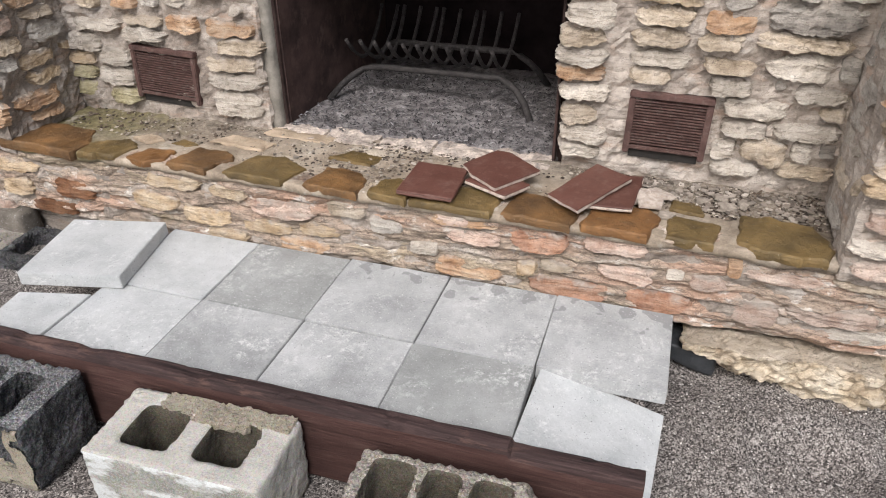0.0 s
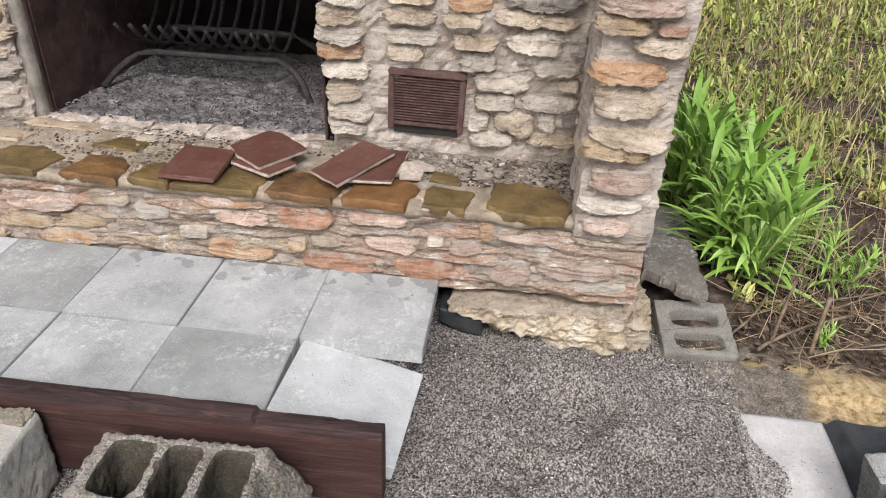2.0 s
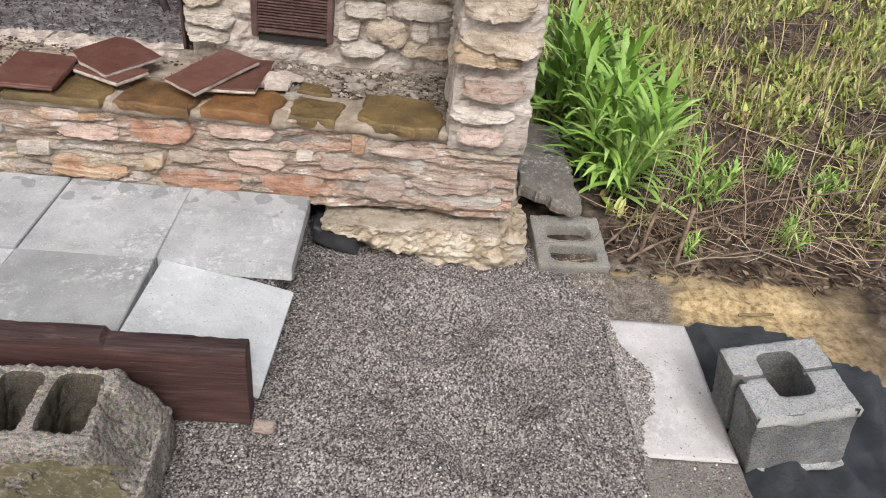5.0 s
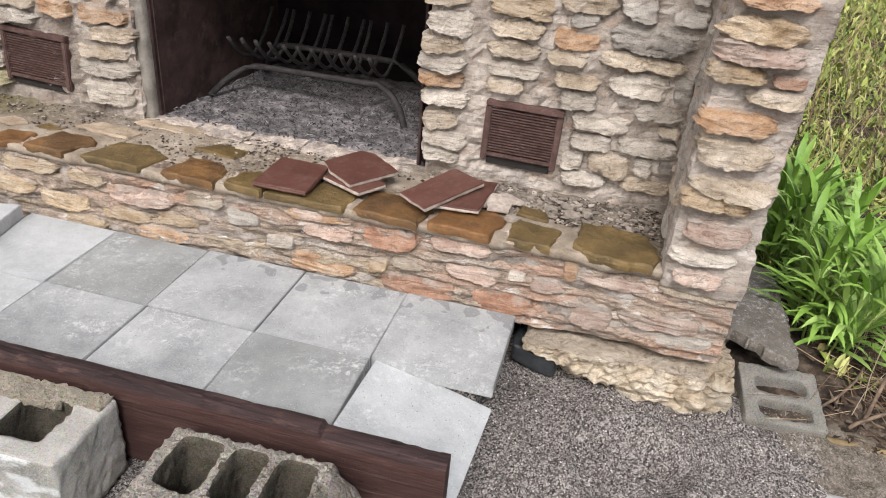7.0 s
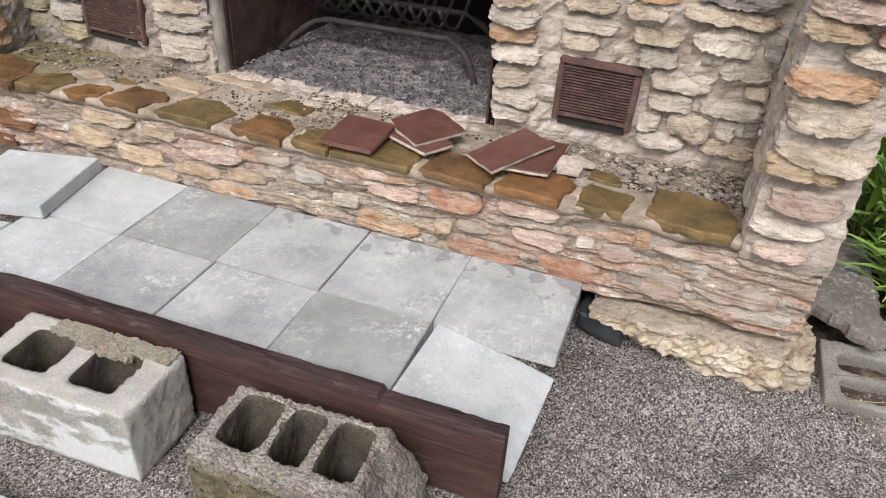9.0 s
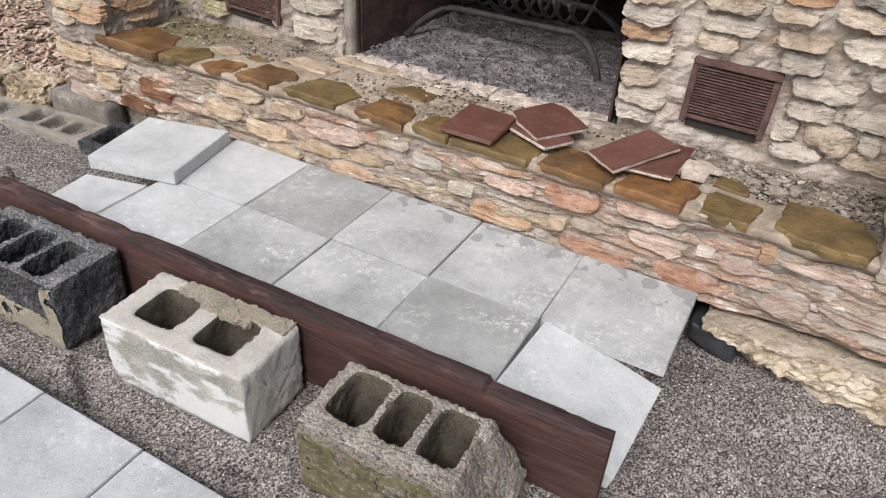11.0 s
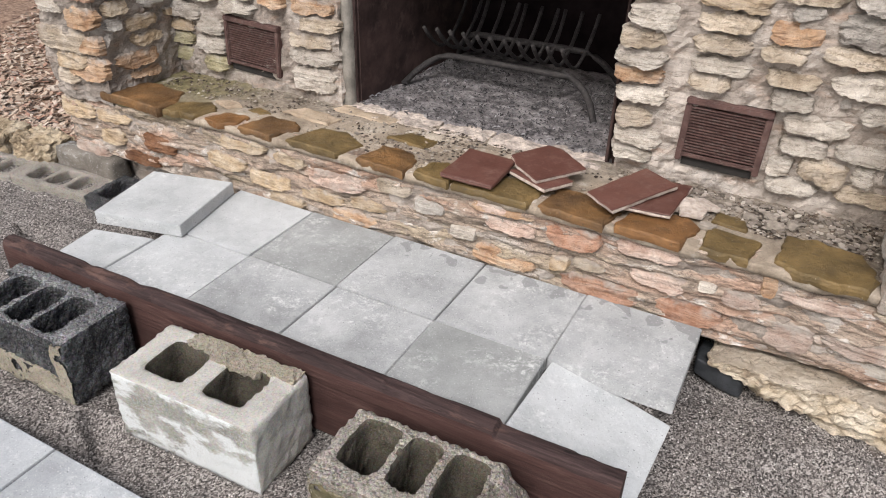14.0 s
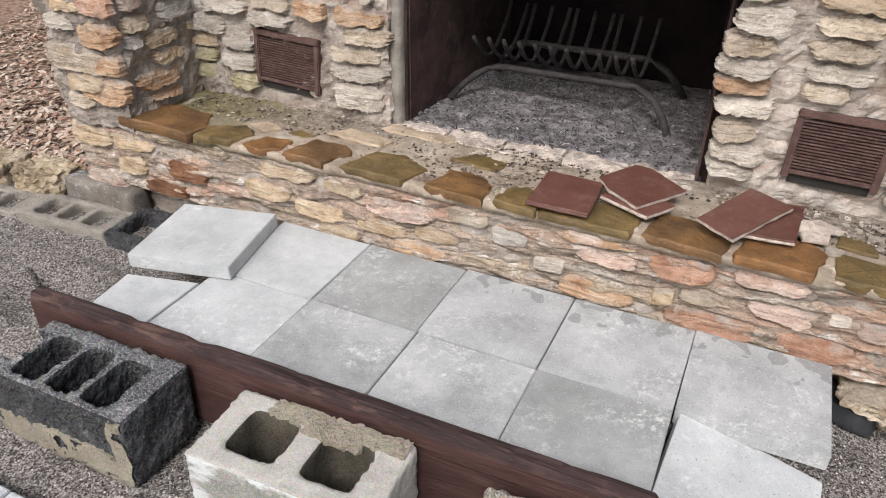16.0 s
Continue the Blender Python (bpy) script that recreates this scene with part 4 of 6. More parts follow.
wall_r = part("chimney_wall", rough_box("chimney_wall", 1.148, 2.0, BACK_Y, 0.62, LEDGE_Z - 0.04, 1.4, 0.0135, 0.016, 8, 4.0, 1, False, 0.75), MORTAR_PALE, fire, (0, 0, 0), "rubble wall beside the fire opening")
# Out of view; set low to keep daylight off the firebox back.
part("lintel", rough_box("lintel", 0.2, 1.14, BACK_Y, 0.62, 1.04, 1.4, 0.04, 0.014, 8, 5.0), MORTAR, fire, (0, 0, 0))
pillar_l = part("pillar", rough_box("pillar", -0.85, -0.55, 0.0, 0.6, LEDGE_Z - 0.04, 1.4, 0.0135, 0.014, 8, 6.0, 1, False, 0.75), MORTAR_BROWN, fire, (0, 0, 0), "projecting stone pier at the hearth's end")
pillar_r = part("pillar", rough_box("pillar", 1.868, 2.062, 0.0, 0.6, LEDGE_Z - 0.04, 1.4, 0.0135, 0.01, 8, 7.0, 1, False, 0.75), MORTAR_PALE, fire, (0, 0, 0), "projecting stone pier at the hearth's end")

front = lambda y: (lambda u, v: (u, y, v))
lighter = [(u, v, w, h, "c" if colour in "tg" and n % 2 else "t" if colour == "g" and n % 3 == 0 else colour) for n, (u, v, w, h, colour) in enumerate(RIGHT_PANEL_LOW + RIGHT_JAMB)]
lay_stones(wall_r, front(BACK_Y - 0.004), RIGHT_PANEL + lighter, 0.029)
lay_stones(wall_r, front(BACK_Y - 0.004), fill_stones(1.14, 1.86, 0.96, 1.36, [], 3, "tgtcgo"), 0.026)
lay_stones(wall_r, front(BACK_Y - 0.002), fill_stones(1.29, 1.86, 0.64, 0.96, RIGHT_PANEL + RIGHT_PANEL_LOW + RIGHT_JAMB, 4, "tgc", (0.04, 0.1), (0.03, 0.05)), 0.018)
lay_stones(wall_l, front(BACK_Y - 0.004), LEFT_PANEL, 0.026)
lay_stones(wall_l, front(BACK_Y - 0.004), fill_stones(-0.56, 0.2, 0.72, 1.36, [], 5, "tgtcoy"), 0.026)
lay_stones(pillar_r, front(-0.003), RIGHT_PILLAR, 0.03)
lay_stones(pillar_r, front(-0.003), fill_stones(1.87, 2.05, 0.38, 1.36, RIGHT_PILLAR + [(1.95, 1.0, 0.2, 0.1, "t")], 6, "popo", (0.09, 0.17), (0.035, 0.06)), 0.024)
lay_stones(pillar_l, front(-0.003), [(min(u, -0.535 - 0.5 * w), v, w, h * 1.08, "oyr"[n % 3] if colour in "tc" and n % 2 else colour) for n, (u, v, w, h, colour) in enumerate(LEFT_PILLAR)], 0.02)
lay_stones(pillar_l, front(-0.003), fill_stones(-0.85, -0.56, 0.38, 1.36, LEFT_PILLAR, 7, "oyrt", (0.09, 0.17), (0.035, 0.06)), 0.018)
side = fill_stones(0.03, 0.34, 0.38, 1.36, [], 8, "otpyg", (0.1, 0.2), (0.04, 0.065))
lay_stones(pillar_l, lambda u, v: (-0.545, u, v), side, 0.018, 90.0)
lay_stones(pillar_r, lambda u, v: (1.87, u, v), fill_stones(0.03, 0.34, 0.38, 1.36, [], 9, "gctg", (0.1, 0.2), (0.04, 0.065)), 0.014, -90.0)
lay_stones(pillar_r, lambda u, v: (2.06, u, v), fill_stones(0.05, 0.55, 0.2, 1.36, [], 19, "gct", (0.1, 0.2), (0.04, 0.065)), 0.012, 90.0)
placed = BASE_RIGHT + BASE_MIDDLE + BASE_LEFT
lay_stones(base, front(BASE_Y - 0.01), [(u, v, w, h * 0.9, colour) for u, v, w, h, colour in placed], 0.015)


def layered_face(x0, x1, z0, z1, y, seed):
    """The split, stepped front of thin stone beds under mortar."""
    nx, nz = round((x1 - x0) / 0.008), round((z1 - z0) / 0.0045)
    verts, faces = [], []
    for j in range(nz + 1):
        for i in range(nx + 1):
            x, z = x0 + (x1 - x0) * i / nx, z0 + (z1 - z0) * j / nz
            bend = z + 0.012 * wave(x, seed, 0.0, 3.0)
            s = wave(x * 5.5, seed, bend * 36, 1.0)
            step = math.floor(s * 5) / 5 * 0.6 + s * 0.4
            p = 0.017 * step + 0.008 * wave(x, seed + 4, z, 12) + 0.0025 * wave(x, seed, z, 70)
            if j == 0:
                z += 0.018 * wave(x, seed, 2.0, 6)
            back = 0.05 if i in (0, nx) or j in (0, nz) else 0.0
            verts.append((x, y - p + back, z))
    for j in range(nz):
        for i in range(nx):
            a = j * (nx + 1) + i
            faces.append((a, a + 1, a + nx + 2, a + nx + 1))
    return mesh_of("layered_facing", verts, faces)


part("layered_facing", layered_face(-0.83, 2.066, 0.112, LEDGE_Z + 0.004, BASE_Y - 0.008, 3.0), LAYERED, base, (0, 0, 0), "thin-bedded stone facing with smeared mortar")

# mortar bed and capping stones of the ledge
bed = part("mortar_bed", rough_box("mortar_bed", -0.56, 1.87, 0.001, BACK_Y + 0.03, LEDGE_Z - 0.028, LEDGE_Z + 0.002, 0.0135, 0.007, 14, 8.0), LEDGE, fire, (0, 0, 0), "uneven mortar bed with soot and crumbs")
CAPS = [
    ("brown", [(-0.61, 0.005), (-0.31, -0.016), (-0.3, 0.06), (-0.36, 0.15), (-0.57, 0.17)], 0.065),
    ("olive", [(-0.285, -0.01), (-0.17, 0.0), (-0.13, 0.08), (-0.19, 0.12), (-0.29, 0.06)], 0.04),
    ("rust", [(-0.125, 0.015), (-0.05, -0.01), (0.0, 0.03), (-0.005, 0.09), (-0.09, 0.09)], 0.04),
    ("brown", [(0.02, 0.005), (0.16, -0.005), (0.205, 0.09), (0.16, 0.13), (0.06, 0.125)], 0.045),
    ("olive", [(0.215, 0.002), (0.41, -0.005), (0.445, 0.09), (0.35, 0.15), (0.26, 0.13)], 0.045),
    ("brown", [(0.48, 0.005), (0.645, -0.01), (0.645, 0.085), (0.58, 0.13), (0.5, 0.12)], 0.045),
    ("olive", [(0.675, 0.0), (0.79, -0.012), (0.8, 0.07), (0.73, 0.11), (0.69, 0.085)], 0.045),
    ("olive", [(0.8, -0.006), (1.03, -0.008), (1.045, 0.08), (0.97, 0.12), (0.82, 0.12)], 0.04),
    ("brown", [(1.055, 0.0), (1.24, -0.012), (1.255, 0.08), (1.2, 0.13), (1.07, 0.13)], 0.045),
    ("rust", [(1.262, -0.006), (1.43, -0.01), (1.455, 0.09), (1.42, 0.13), (1.29, 0.12)], 0.05),
    ("olive", [(1.475, 0.005), (1.585, 0.0), (1.605, 0.1), (1.47, 0.12)], 0.045),
    ("olive", [(1.64, 0.03), (1.69, -0.004), (1.77, -0.012), (1.84, -0.002), (1.862, 0.05), (1.85, 0.1), (1.82, 0.155), (1.72, 0.175), (1.655, 0.165), (1.652, 0.1)], 0.05),
    ("pale", [(-0.2, 0.14), (-0.13, 0.12), (-0.09, 0.15), (-0.15, 0.18)], 0.02),
    ("olive", [(-0.06, 0.14), (0.0, 0.13), (0.03, 0.16), (-0.03, 0.18)], 0.02),
    ("pale", [(0.06, 0.19), (0.25, 0.17), (0.27, 0.23), (0.1, 0.25)], 0.02),
    ("olive", [(0.48, 0.19), (0.62, 0.17), (0.63, 0.23), (0.52, 0.25)], 0.02),
    ("pale", [(0.18, 0.3), (0.42, 0.28), (0.44, 0.33), (0.2, 0.35)], 0.02),
    ("olive", [(1.47, 0.15), (1.56, 0.14), (1.55, 0.19), (1.48, 0.2)], 0.02),
]
for n, (colour, outline, thick) in enumerate(CAPS):
    top = LEDGE_Z + (0.011 if thick > 0.03 else 0.009) + 0.003 * math.sin(n * 2.3)
    part("capping_stone", slab_mesh(outline, thick * 0.5, 20 + n, 0.005, 0.009), SLAB[colour], fire, (0, 0, top), "flat damp %s capping stone" % {"olive": "olive-brown", "brown": "brown", "rust": "rusty orange", "pale": "pale buff"}[colour])

for n in range(5):
    x = 0.2 + 0.186 * n
    part("hearth_brick", rough_box("hearth_brick", x + 0.004, x + 0.18, 0.3 + 0.006 * (n % 2), 0.41, LEDGE_Z - 0.03, LEDGE_Z + 0.006, 0.012, 0.009, 25, 50.0 + n, 1, False), HEARTH, fire, (0, 0, 0), "pale scorched hearth brick")

part("chimney_back", rough_box("chimney_back", -0.05, 1.39, 1.21, 1.45, -0.05, 1.5, 0.05, 0.02, 6, 61.0), MORTAR, fire, (0, 0, 0), "mortared rear of the chimney")
part("chimney_flank", rough_box("chimney_flank", -0.05, 0.15, 0.6, 1.22, -0.05, 1.5, 0.05, 0.02, 6, 63.0), MORTAR, fire, (0, 0, 0))
part("chimney_flank", rough_box("chimney_flank", 1.19, 1.39, 0.6, 1.22, -0.05, 1.5, 0.05, 0.02, 6, 65.0), MORTAR, fire, (0, 0, 0))
part("chimney_top", rough_box("chimney_top", -0.05, 1.39, 0.36, 1.45, 1.41, 1.6, 0.05, 0.02, 6, 67.0), MORTAR, fire, (0, 0, 0))

# firebox: steel lining, ash floor
box = part("firebox", plain_box("firebox_back", 0.16, 1.18, 1.16, 1.2, 0.3, 1.4), SOOT, fire, (0, 0, 0), "sooty steel-lined firebox")
for x0, y0, x1, y1 in ((0.236, 0.40, 0.28, 1.17), (1.13, 0.40, 1.06, 1.17)):
    s = 1 if x1 > x0 else -1
    vs = [(x0, y0, 0.3), (x1, y1, 0.3), (x1, y1, 1.4), (x0, y0, 1.4), (x0 - 0.02 * s, y0, 0.3), (x1 - 0.02 * s, y1, 0.3), (x1 - 0.02 * s, y1, 1.4), (x0 - 0.02 * s, y0, 1.4)]
    part("side_plate", mesh_of("side_plate", vs, [(0, 1, 2, 3), (7, 6, 5, 4), (0, 4, 5, 1), (3, 2, 6, 7), (1, 5, 6, 2), (0, 3, 7, 4)]), STEEL, box, (0, 0, 0))
# Unseen plate added to close the firebox and keep its inside dark.
part("top_plate", plain_box("top_plate", 0.16, 1.18, 0.4, 1.2, 1.36, 1.4), SOOT, box, (0, 0, 0))
part("lining_edge", rough_box("lining_edge", 0.185, 0.222, 0.36, 0.42, 0.34, 1.2, 0.02, 0.004, 14, 3.0), FRAME_EDGE, fire, (0, 0, 0), "grey mortared edge of the steel lining")
part("lining_flange", plain_box("lining_flange", 0.222, 0.232, 0.385, 0.425, 0.35, 1.2, 0.002), STEEL, fire, (0, 0, 0))
part("lining_flange", plain_box("lining_flange", 1.121, 1.129, 0.37, 0.405, 0.35, 1.2, 0.002), STEEL, fire, (0, 0, 0))
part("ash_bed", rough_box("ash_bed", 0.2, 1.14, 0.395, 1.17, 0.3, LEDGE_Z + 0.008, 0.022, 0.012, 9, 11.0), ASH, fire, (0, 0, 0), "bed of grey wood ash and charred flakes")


def build_vent(x, w, tilt, z0):
    """Cast air vent: frame, louvres and an ash slot beneath; dark panels stand for the openings' shade."""
    z1 = z0 + 0.167
    y = BACK_Y - 0.012
    vent = part("air_vent", plain_box("vent_back", -w / 2 + 0.01, w / 2 - 0.01, 0.01, 0.02, 0.0, z1 - z0), DARK_HOLE, fire, (x, y, z0), "rusted brown cast-iron air vent with fine louvres", ry=tilt)
    rim = 0.017
    for name, a in (("frame_rail", (-w / 2, w / 2, -0.012, 0.02, z1 - z0 - rim, z1 - z0)), ("frame_rail", (-w / 2, w / 2, -0.008, 0.02, 0.0, rim * 0.7)), ("frame_stile", (-w / 2, -w / 2 + rim, -0.01, 0.02, -0.012, z1 - z0 - rim - 0.001)), ("frame_stile", (w / 2 - rim, w / 2, -0.01, 0.02, -0.012, z1 - z0 - rim - 0.001))):
        part(name, plain_box(name, *a, 0.003), RUST, vent, local=True)
    n = 16
    lo, hi = rim * 0.7 + 0.004, z1 - z0 - rim - 0.004
    me = plain_box("slat", -w / 2 + rim, w / 2 - rim, -0.006, 0.006, -0.0017, 0.0015, 0.0006)
    for k in range(n):
        part("slat", me, RUST, vent, (0, 0, lo + (k + 0.5) * (hi - lo) / n), rx=14, local=True)
    part("ash_slot", plain_box("ash_slot", -w / 2 + rim, w / 2 - rim, 0.004, 0.02, -0.026, -0.001), DARK_HOLE, vent, local=True)


build_vent(1.434, 0.22, 1.0, 0.45)
build_vent(-0.178, 0.245, 2.5, 0.44)


# ---- log grate ----
grate = thing("log_grate", (0.64, 0.72, LEDGE_Z + 0.008), "burnt iron log grate of bent bars in the firebox", "fire grate")


def arc(x0, x1, y, back, z0, z1, n=22):
    """A rail with both ends bent down and forward to feet."""
    out = []
    for i in range(n + 1):
        t = i / n
        e = min(1.0, min(t, 1 - t) / 0.2)
        rise = math.sin(e * math.pi / 2) ** 0.8
        out.append((x0 + (x1 - x0) * t - 0.64, y + back * rise - 0.72, z0 + (z1 - z0) * rise - gz))
    return out


gz = LEDGE_Z + 0.008
for y, back, x0, x1, h in ((0.63, 0.1, 0.265, 1.0, 0.107), (1.0, -0.1, 0.3, 0.99, 0.15)):
    part("rail", tube(arc(x0, x1, y, back, gz + 0.004, gz + h), 0.0115, 8, y, 0.22), IRON, grate, local=True)
for k in range(11):
    x = 0.335 + 0.052 * k
    pts = []
    for i in range(18):
        t = i / 17
        q = abs(t - 0.42) / (0.42 if t < 0.42 else 0.58)
        y = 0.66 + 0.37 * t - 0.03 * q**3 * (t > 0.42)
        z = gz + 0.116 + (0.1 * q**1.7 if t < 0.42 else 0.145 * q**1.5)
        pts.append((x - 0.64 + 0.014 * math.sin(k * 2.1) * t, y - 0.72, z - gz))
    part("bar", tube(pts, 0.007, 7, k, 0.3), IRON, grate, local=True)

# ---- loose tiles on the ledge ----


def broken_tile(outline, at, label, rz=0.0, rx=0.0, ry=0.0, thick=0.013, edge=None):
    t = thing("quarry_tile", at, label, "tile", "loose tiles on the hearth", rz=rz, rx=rx, ry=ry)
    part("glazed_face", slab_mesh(outline, 0.004, 3.0 + at[0], 0.0012, 0.0026, 0.0005), TILE_FACE, t, local=True)
    body = part("clay_body", slab_mesh([(x * 0.992, y * 0.992) for x, y in outline], thick - 0.004, 4.0, 0.001, 0.004, 0.0007), edge or TILE_BODY, t, (0, 0, -0.0042), local=True)
    if not edge:
        body["label"] = "pale broken clay edge"


def local_outline(points, cx, cy):
    return [(x - cx, y - cy) for x, y in points]


broken_tile(local_outline([(0.766, -0.002), (0.922, -0.004), (0.918, 0.175), (0.765, 0.18)], 0.84, 0.09), (0.84, 0.09, 0.397), "whole red-brown glazed quarry tile lying on the ledge", rx=1, edge=TILE_FACE)
broken_tile(local_outline([(0.92, 0.12), (1.05, 0.05), (1.1, 0.13), (0.98, 0.2)], 1.0, 0.12), (1.005, 0.115, 0.398), "chipped quarry tile under another one", ry=-2)
broken_tile(local_outline([(0.902, 0.172), (0.945, 0.12), (1.024, 0.062), (1.12, 0.19), (1.02, 0.275), (0.975, 0.282)], 1.0, 0.18), (1.0, 0.18, 0.415), "broken red-brown quarry tile with a ragged corner", rx=2)
broken_tile(local_outline([(1.22, 0.06), (1.376, 0.076), (1.392, 0.27), (1.28, 0.26)], 1.32, 0.17), (1.325, 0.165, 0.4), "red-brown quarry tile with a pale broken edge")
broken_tile(local_outline([(1.168, 0.068), (1.254, 0.0), (1.368, 0.2), (1.268, 0.265)], 1.265, 0.13), (1.263, 0.13, 0.417), "red-brown quarry tile lying on another tile", rx=2, ry=-2)
for n, (x, y, rz, size) in enumerate(((1.405, 0.175, 35, 0.048), (1.425, 0.14, 25, 0.04), (1.445, 0.2, 140, 0.04), (1.47, 0.11, 10, 0.025), (1.62, 0.2, 40, 0.028), (1.66, 0.23, 80, 0.024), (1.56, 0.22, 10, 0.02), (1.6, 0.25, 120, 0.022))):
    k = size
    whole("tile_shard", slab_mesh([(-k, -0.4 * k), (0.5 * k, -0.6 * k), (k, 0.2 * k), (0.1 * k, 0.6 * k), (-0.7 * k, 0.3 * k)], 0.012, 31 + n, 0.002), (SHARD, TILE_BODY)[n < 3], (x, y, LEDGE_Z + (0.03 if n < 3 else 0.016)), "small pale shard of broken tile on the ledge", "tile shard", "tile shards", rz=rz, rx=9 - n, ry=4)

# ---- pavers ----


def paver_mesh(w, d, thick=0.042, outline=None):
    if outline:
        bm = bmesh.new()
        low = [bm.verts.new((x, y, -thick)) for x, y in outline]
        high = [bm.verts.new((x, y, 0)) for x, y in outline]
        bm.faces.new(low[::-1])
        bm.faces.new(high)
        for i in range(len(outline)):
            j = (i + 1) % len(outline)
            bm.faces.new((low[i], low[j], high[j], high[i]))
    else:
        bm = bmesh.new()
        bmesh.ops.create_cube(bm, size=1.0)
        for v in bm.verts:
            v.co = (v.co.x * w, v.co.y * d, (v.co.z - 0.5) * thick)
    bmesh.ops.bevel(bm, geom=list(bm.edges), offset=0.0022, segments=2, affect="EDGES")
    return from_bm("concrete_paver", bm)


S, PAVE_Z = 0.305, 0.141
rng = random.Random(4)
PAVE_LOOK = {(0, 0): PAVER_LIGHT, (0, 1): PAVER_LIGHT, (1, 0): PAVER_DARK, (3, 1): PAVER_DARK}
for row in range(2):
    for col in range(5):
        if (row, col) == (1, 4):
            continue
        dark = PAVE_LOOK.get((col, row), PAVER if row else PAVER_DAMP)
        whole("concrete_paver", paver_mesh(S - 0.0025, S - 0.0025), dark, ((col + 0.5) * S + 0.004, -(row + 0.5) * S, PAVE_Z + 0.003 * (row == 0) + rng.uniform(-0.002, 0.003)), "square %s grey concrete paver laid before the hearth" % ("darker" if dark is PAVER_DARK else "pale" if dark is PAVER_LIGHT else "mid"), "paver", "pavers before the hearth", rz=rng.uniform(-0.4, 0.4), ry=rng.uniform(-0.3, 0.3), rx=rng.uniform(-0.3, 0.3))
whole("concrete_paver", paver_mesh(S - 0.004, S - 0.006), PAVER_LIGHT, (1.378, -0.443, 0.106), "pale concrete paver tilted down off its bed", "paver", "pavers before the hearth", ry=13.0, rz=-3.0)
whole("concrete_paver", paver_mesh(S - 0.004, S - 0.004), PAVER_LIGHT, (-0.108, -0.214, 0.184), "pale concrete paver lying loose on another", "paver", "pavers before the hearth", rz=12.0, ry=-1.0)
whole("concrete_paver", paver_mesh(0, 0, 0.042, [(-0.003, -0.605), (-0.003, -0.37), (-0.205, -0.42), (-0.18, -0.605)]), PAVER_LIGHT, (0, 0, PAVE_Z - 0.002), "cut piece of pale concrete paver by the board", "paver", "pavers before the hearth")
whole("paver_bed", rough_box("paver_bed", 0.02, 1.2, -0.6, -0.02, -0.06, PAVE_Z - 0.044, 0.03, 0.008, 10, 4.0), GROUND, (0, 0, 0), "bed of grey grit under the pavers", "grit bed", kind="structure")
whole("paver_bed", rough_box("paver_bed", 1.2, 1.49, -0.29, -0.02, -0.06, PAVE_Z - 0.044, 0.03, 0.006, 10, 5.0), GROUND, (0, 0, 0), "bed of grey grit under the end paver", "grit bed", kind="structure")
# Rows past the second are unseen, added to bounce light onto upright fronts.
for row in range(8):
    for col in range(-2, 4):
        whole("concrete_paver", paver_mesh(S - 0.004, S - 0.004), PATIO, (0.5 + col * S, -1.155 - row * S, 0.03 + 0.001 * ((col * 3 + row) % 3)), "square grey concrete paver of the patio strip", "paver", "patio pavers", rz=rng.uniform(-0.2, 0.2))

# ---- the timber ----


def timber_mesh():
    """A weathered plank on edge: worn front arris, splintered top with a long sliver split off."""
    L, T, H = 1.75, 0.044, 0.2
    xs = steps(0, L, 0.008)
    prof = [(0, 0), (0, 0.06), (0, 0.12), (0, H - 0.03), (0.0015, H - 0.016), (0.006, H - 0.006), (0.012, H - 0.001), (0.02, H), (0.028, H), (0.036, H - 0.001), (T - 0.002, H - 0.004), (T, H - 0.014), (T, 0.1), (T, 0)]
    verts, faces = [], []
    m = len(prof)
    for x in xs:
        whole_top = 0.012 if x < 1.487 else 0.0
        for k, (y, z) in enumerate(prof):
            dy = dz = 0.0
            if 3 <= k <= 11:
                chip = max(0.0, wave(x, k * 0.02, 2.0, 11) - 0.18)
                worn = max(0.0, wave(x, 0.0, 7.0, 5) + 0.3 * wave(x, 0.0, 3.0, 40))
                groove = 0.0016 * wave(x * 0.25, k * 0.4, 9.0, 14)
                near = max(0.0, 1 - abs(k - 5) / 2.5)
                dz = whole_top - 0.012 * chip - near * (0.008 * worn) + groove + 0.002 * wave(x, 0.0, 5.0, 4)
                dy = near * 0.006 * worn
            verts.append((x, y + dy + 0.0015 * wave(x, y, z, 6), z + dz))
    for i in range(len(xs) - 1):
        for k in range(m):
            q = (k + 1) % m
            faces.append((i * m + k, i * m + q, (i + 1) * m + q, (i + 1) * m + k))
    faces.append(tuple(range(m)))
    faces.append(tuple((len(xs) - 1) * m + k for k in range(m))[::-1])
    me = mesh_of("timber_board", verts, faces)
    me.materials.append(WOOD)
    me.materials.append(WOOD_TOP)
    for n, p in enumerate(me.polygons):
        p.material_index = int(4 <= n % m <= 10 and n < (len(xs) - 1) * m)
    return me


whole("timber_board", timber_mesh(), WOOD, (-0.252, -0.668, 0.003), "long dark red-stained timber board set on edge", "board", rz=0.9)

whole("pebble", rough_box("pebble", -0.022, 0.022, -0.014, 0.014, 0.0, 0.02, 0.006, 0.004, 40, 3.0, 3), STONE["p"], (1.525, -0.64, -0.012), "small pinkish pebble by the board's end", "pebble")

# ---- concrete blocks ----


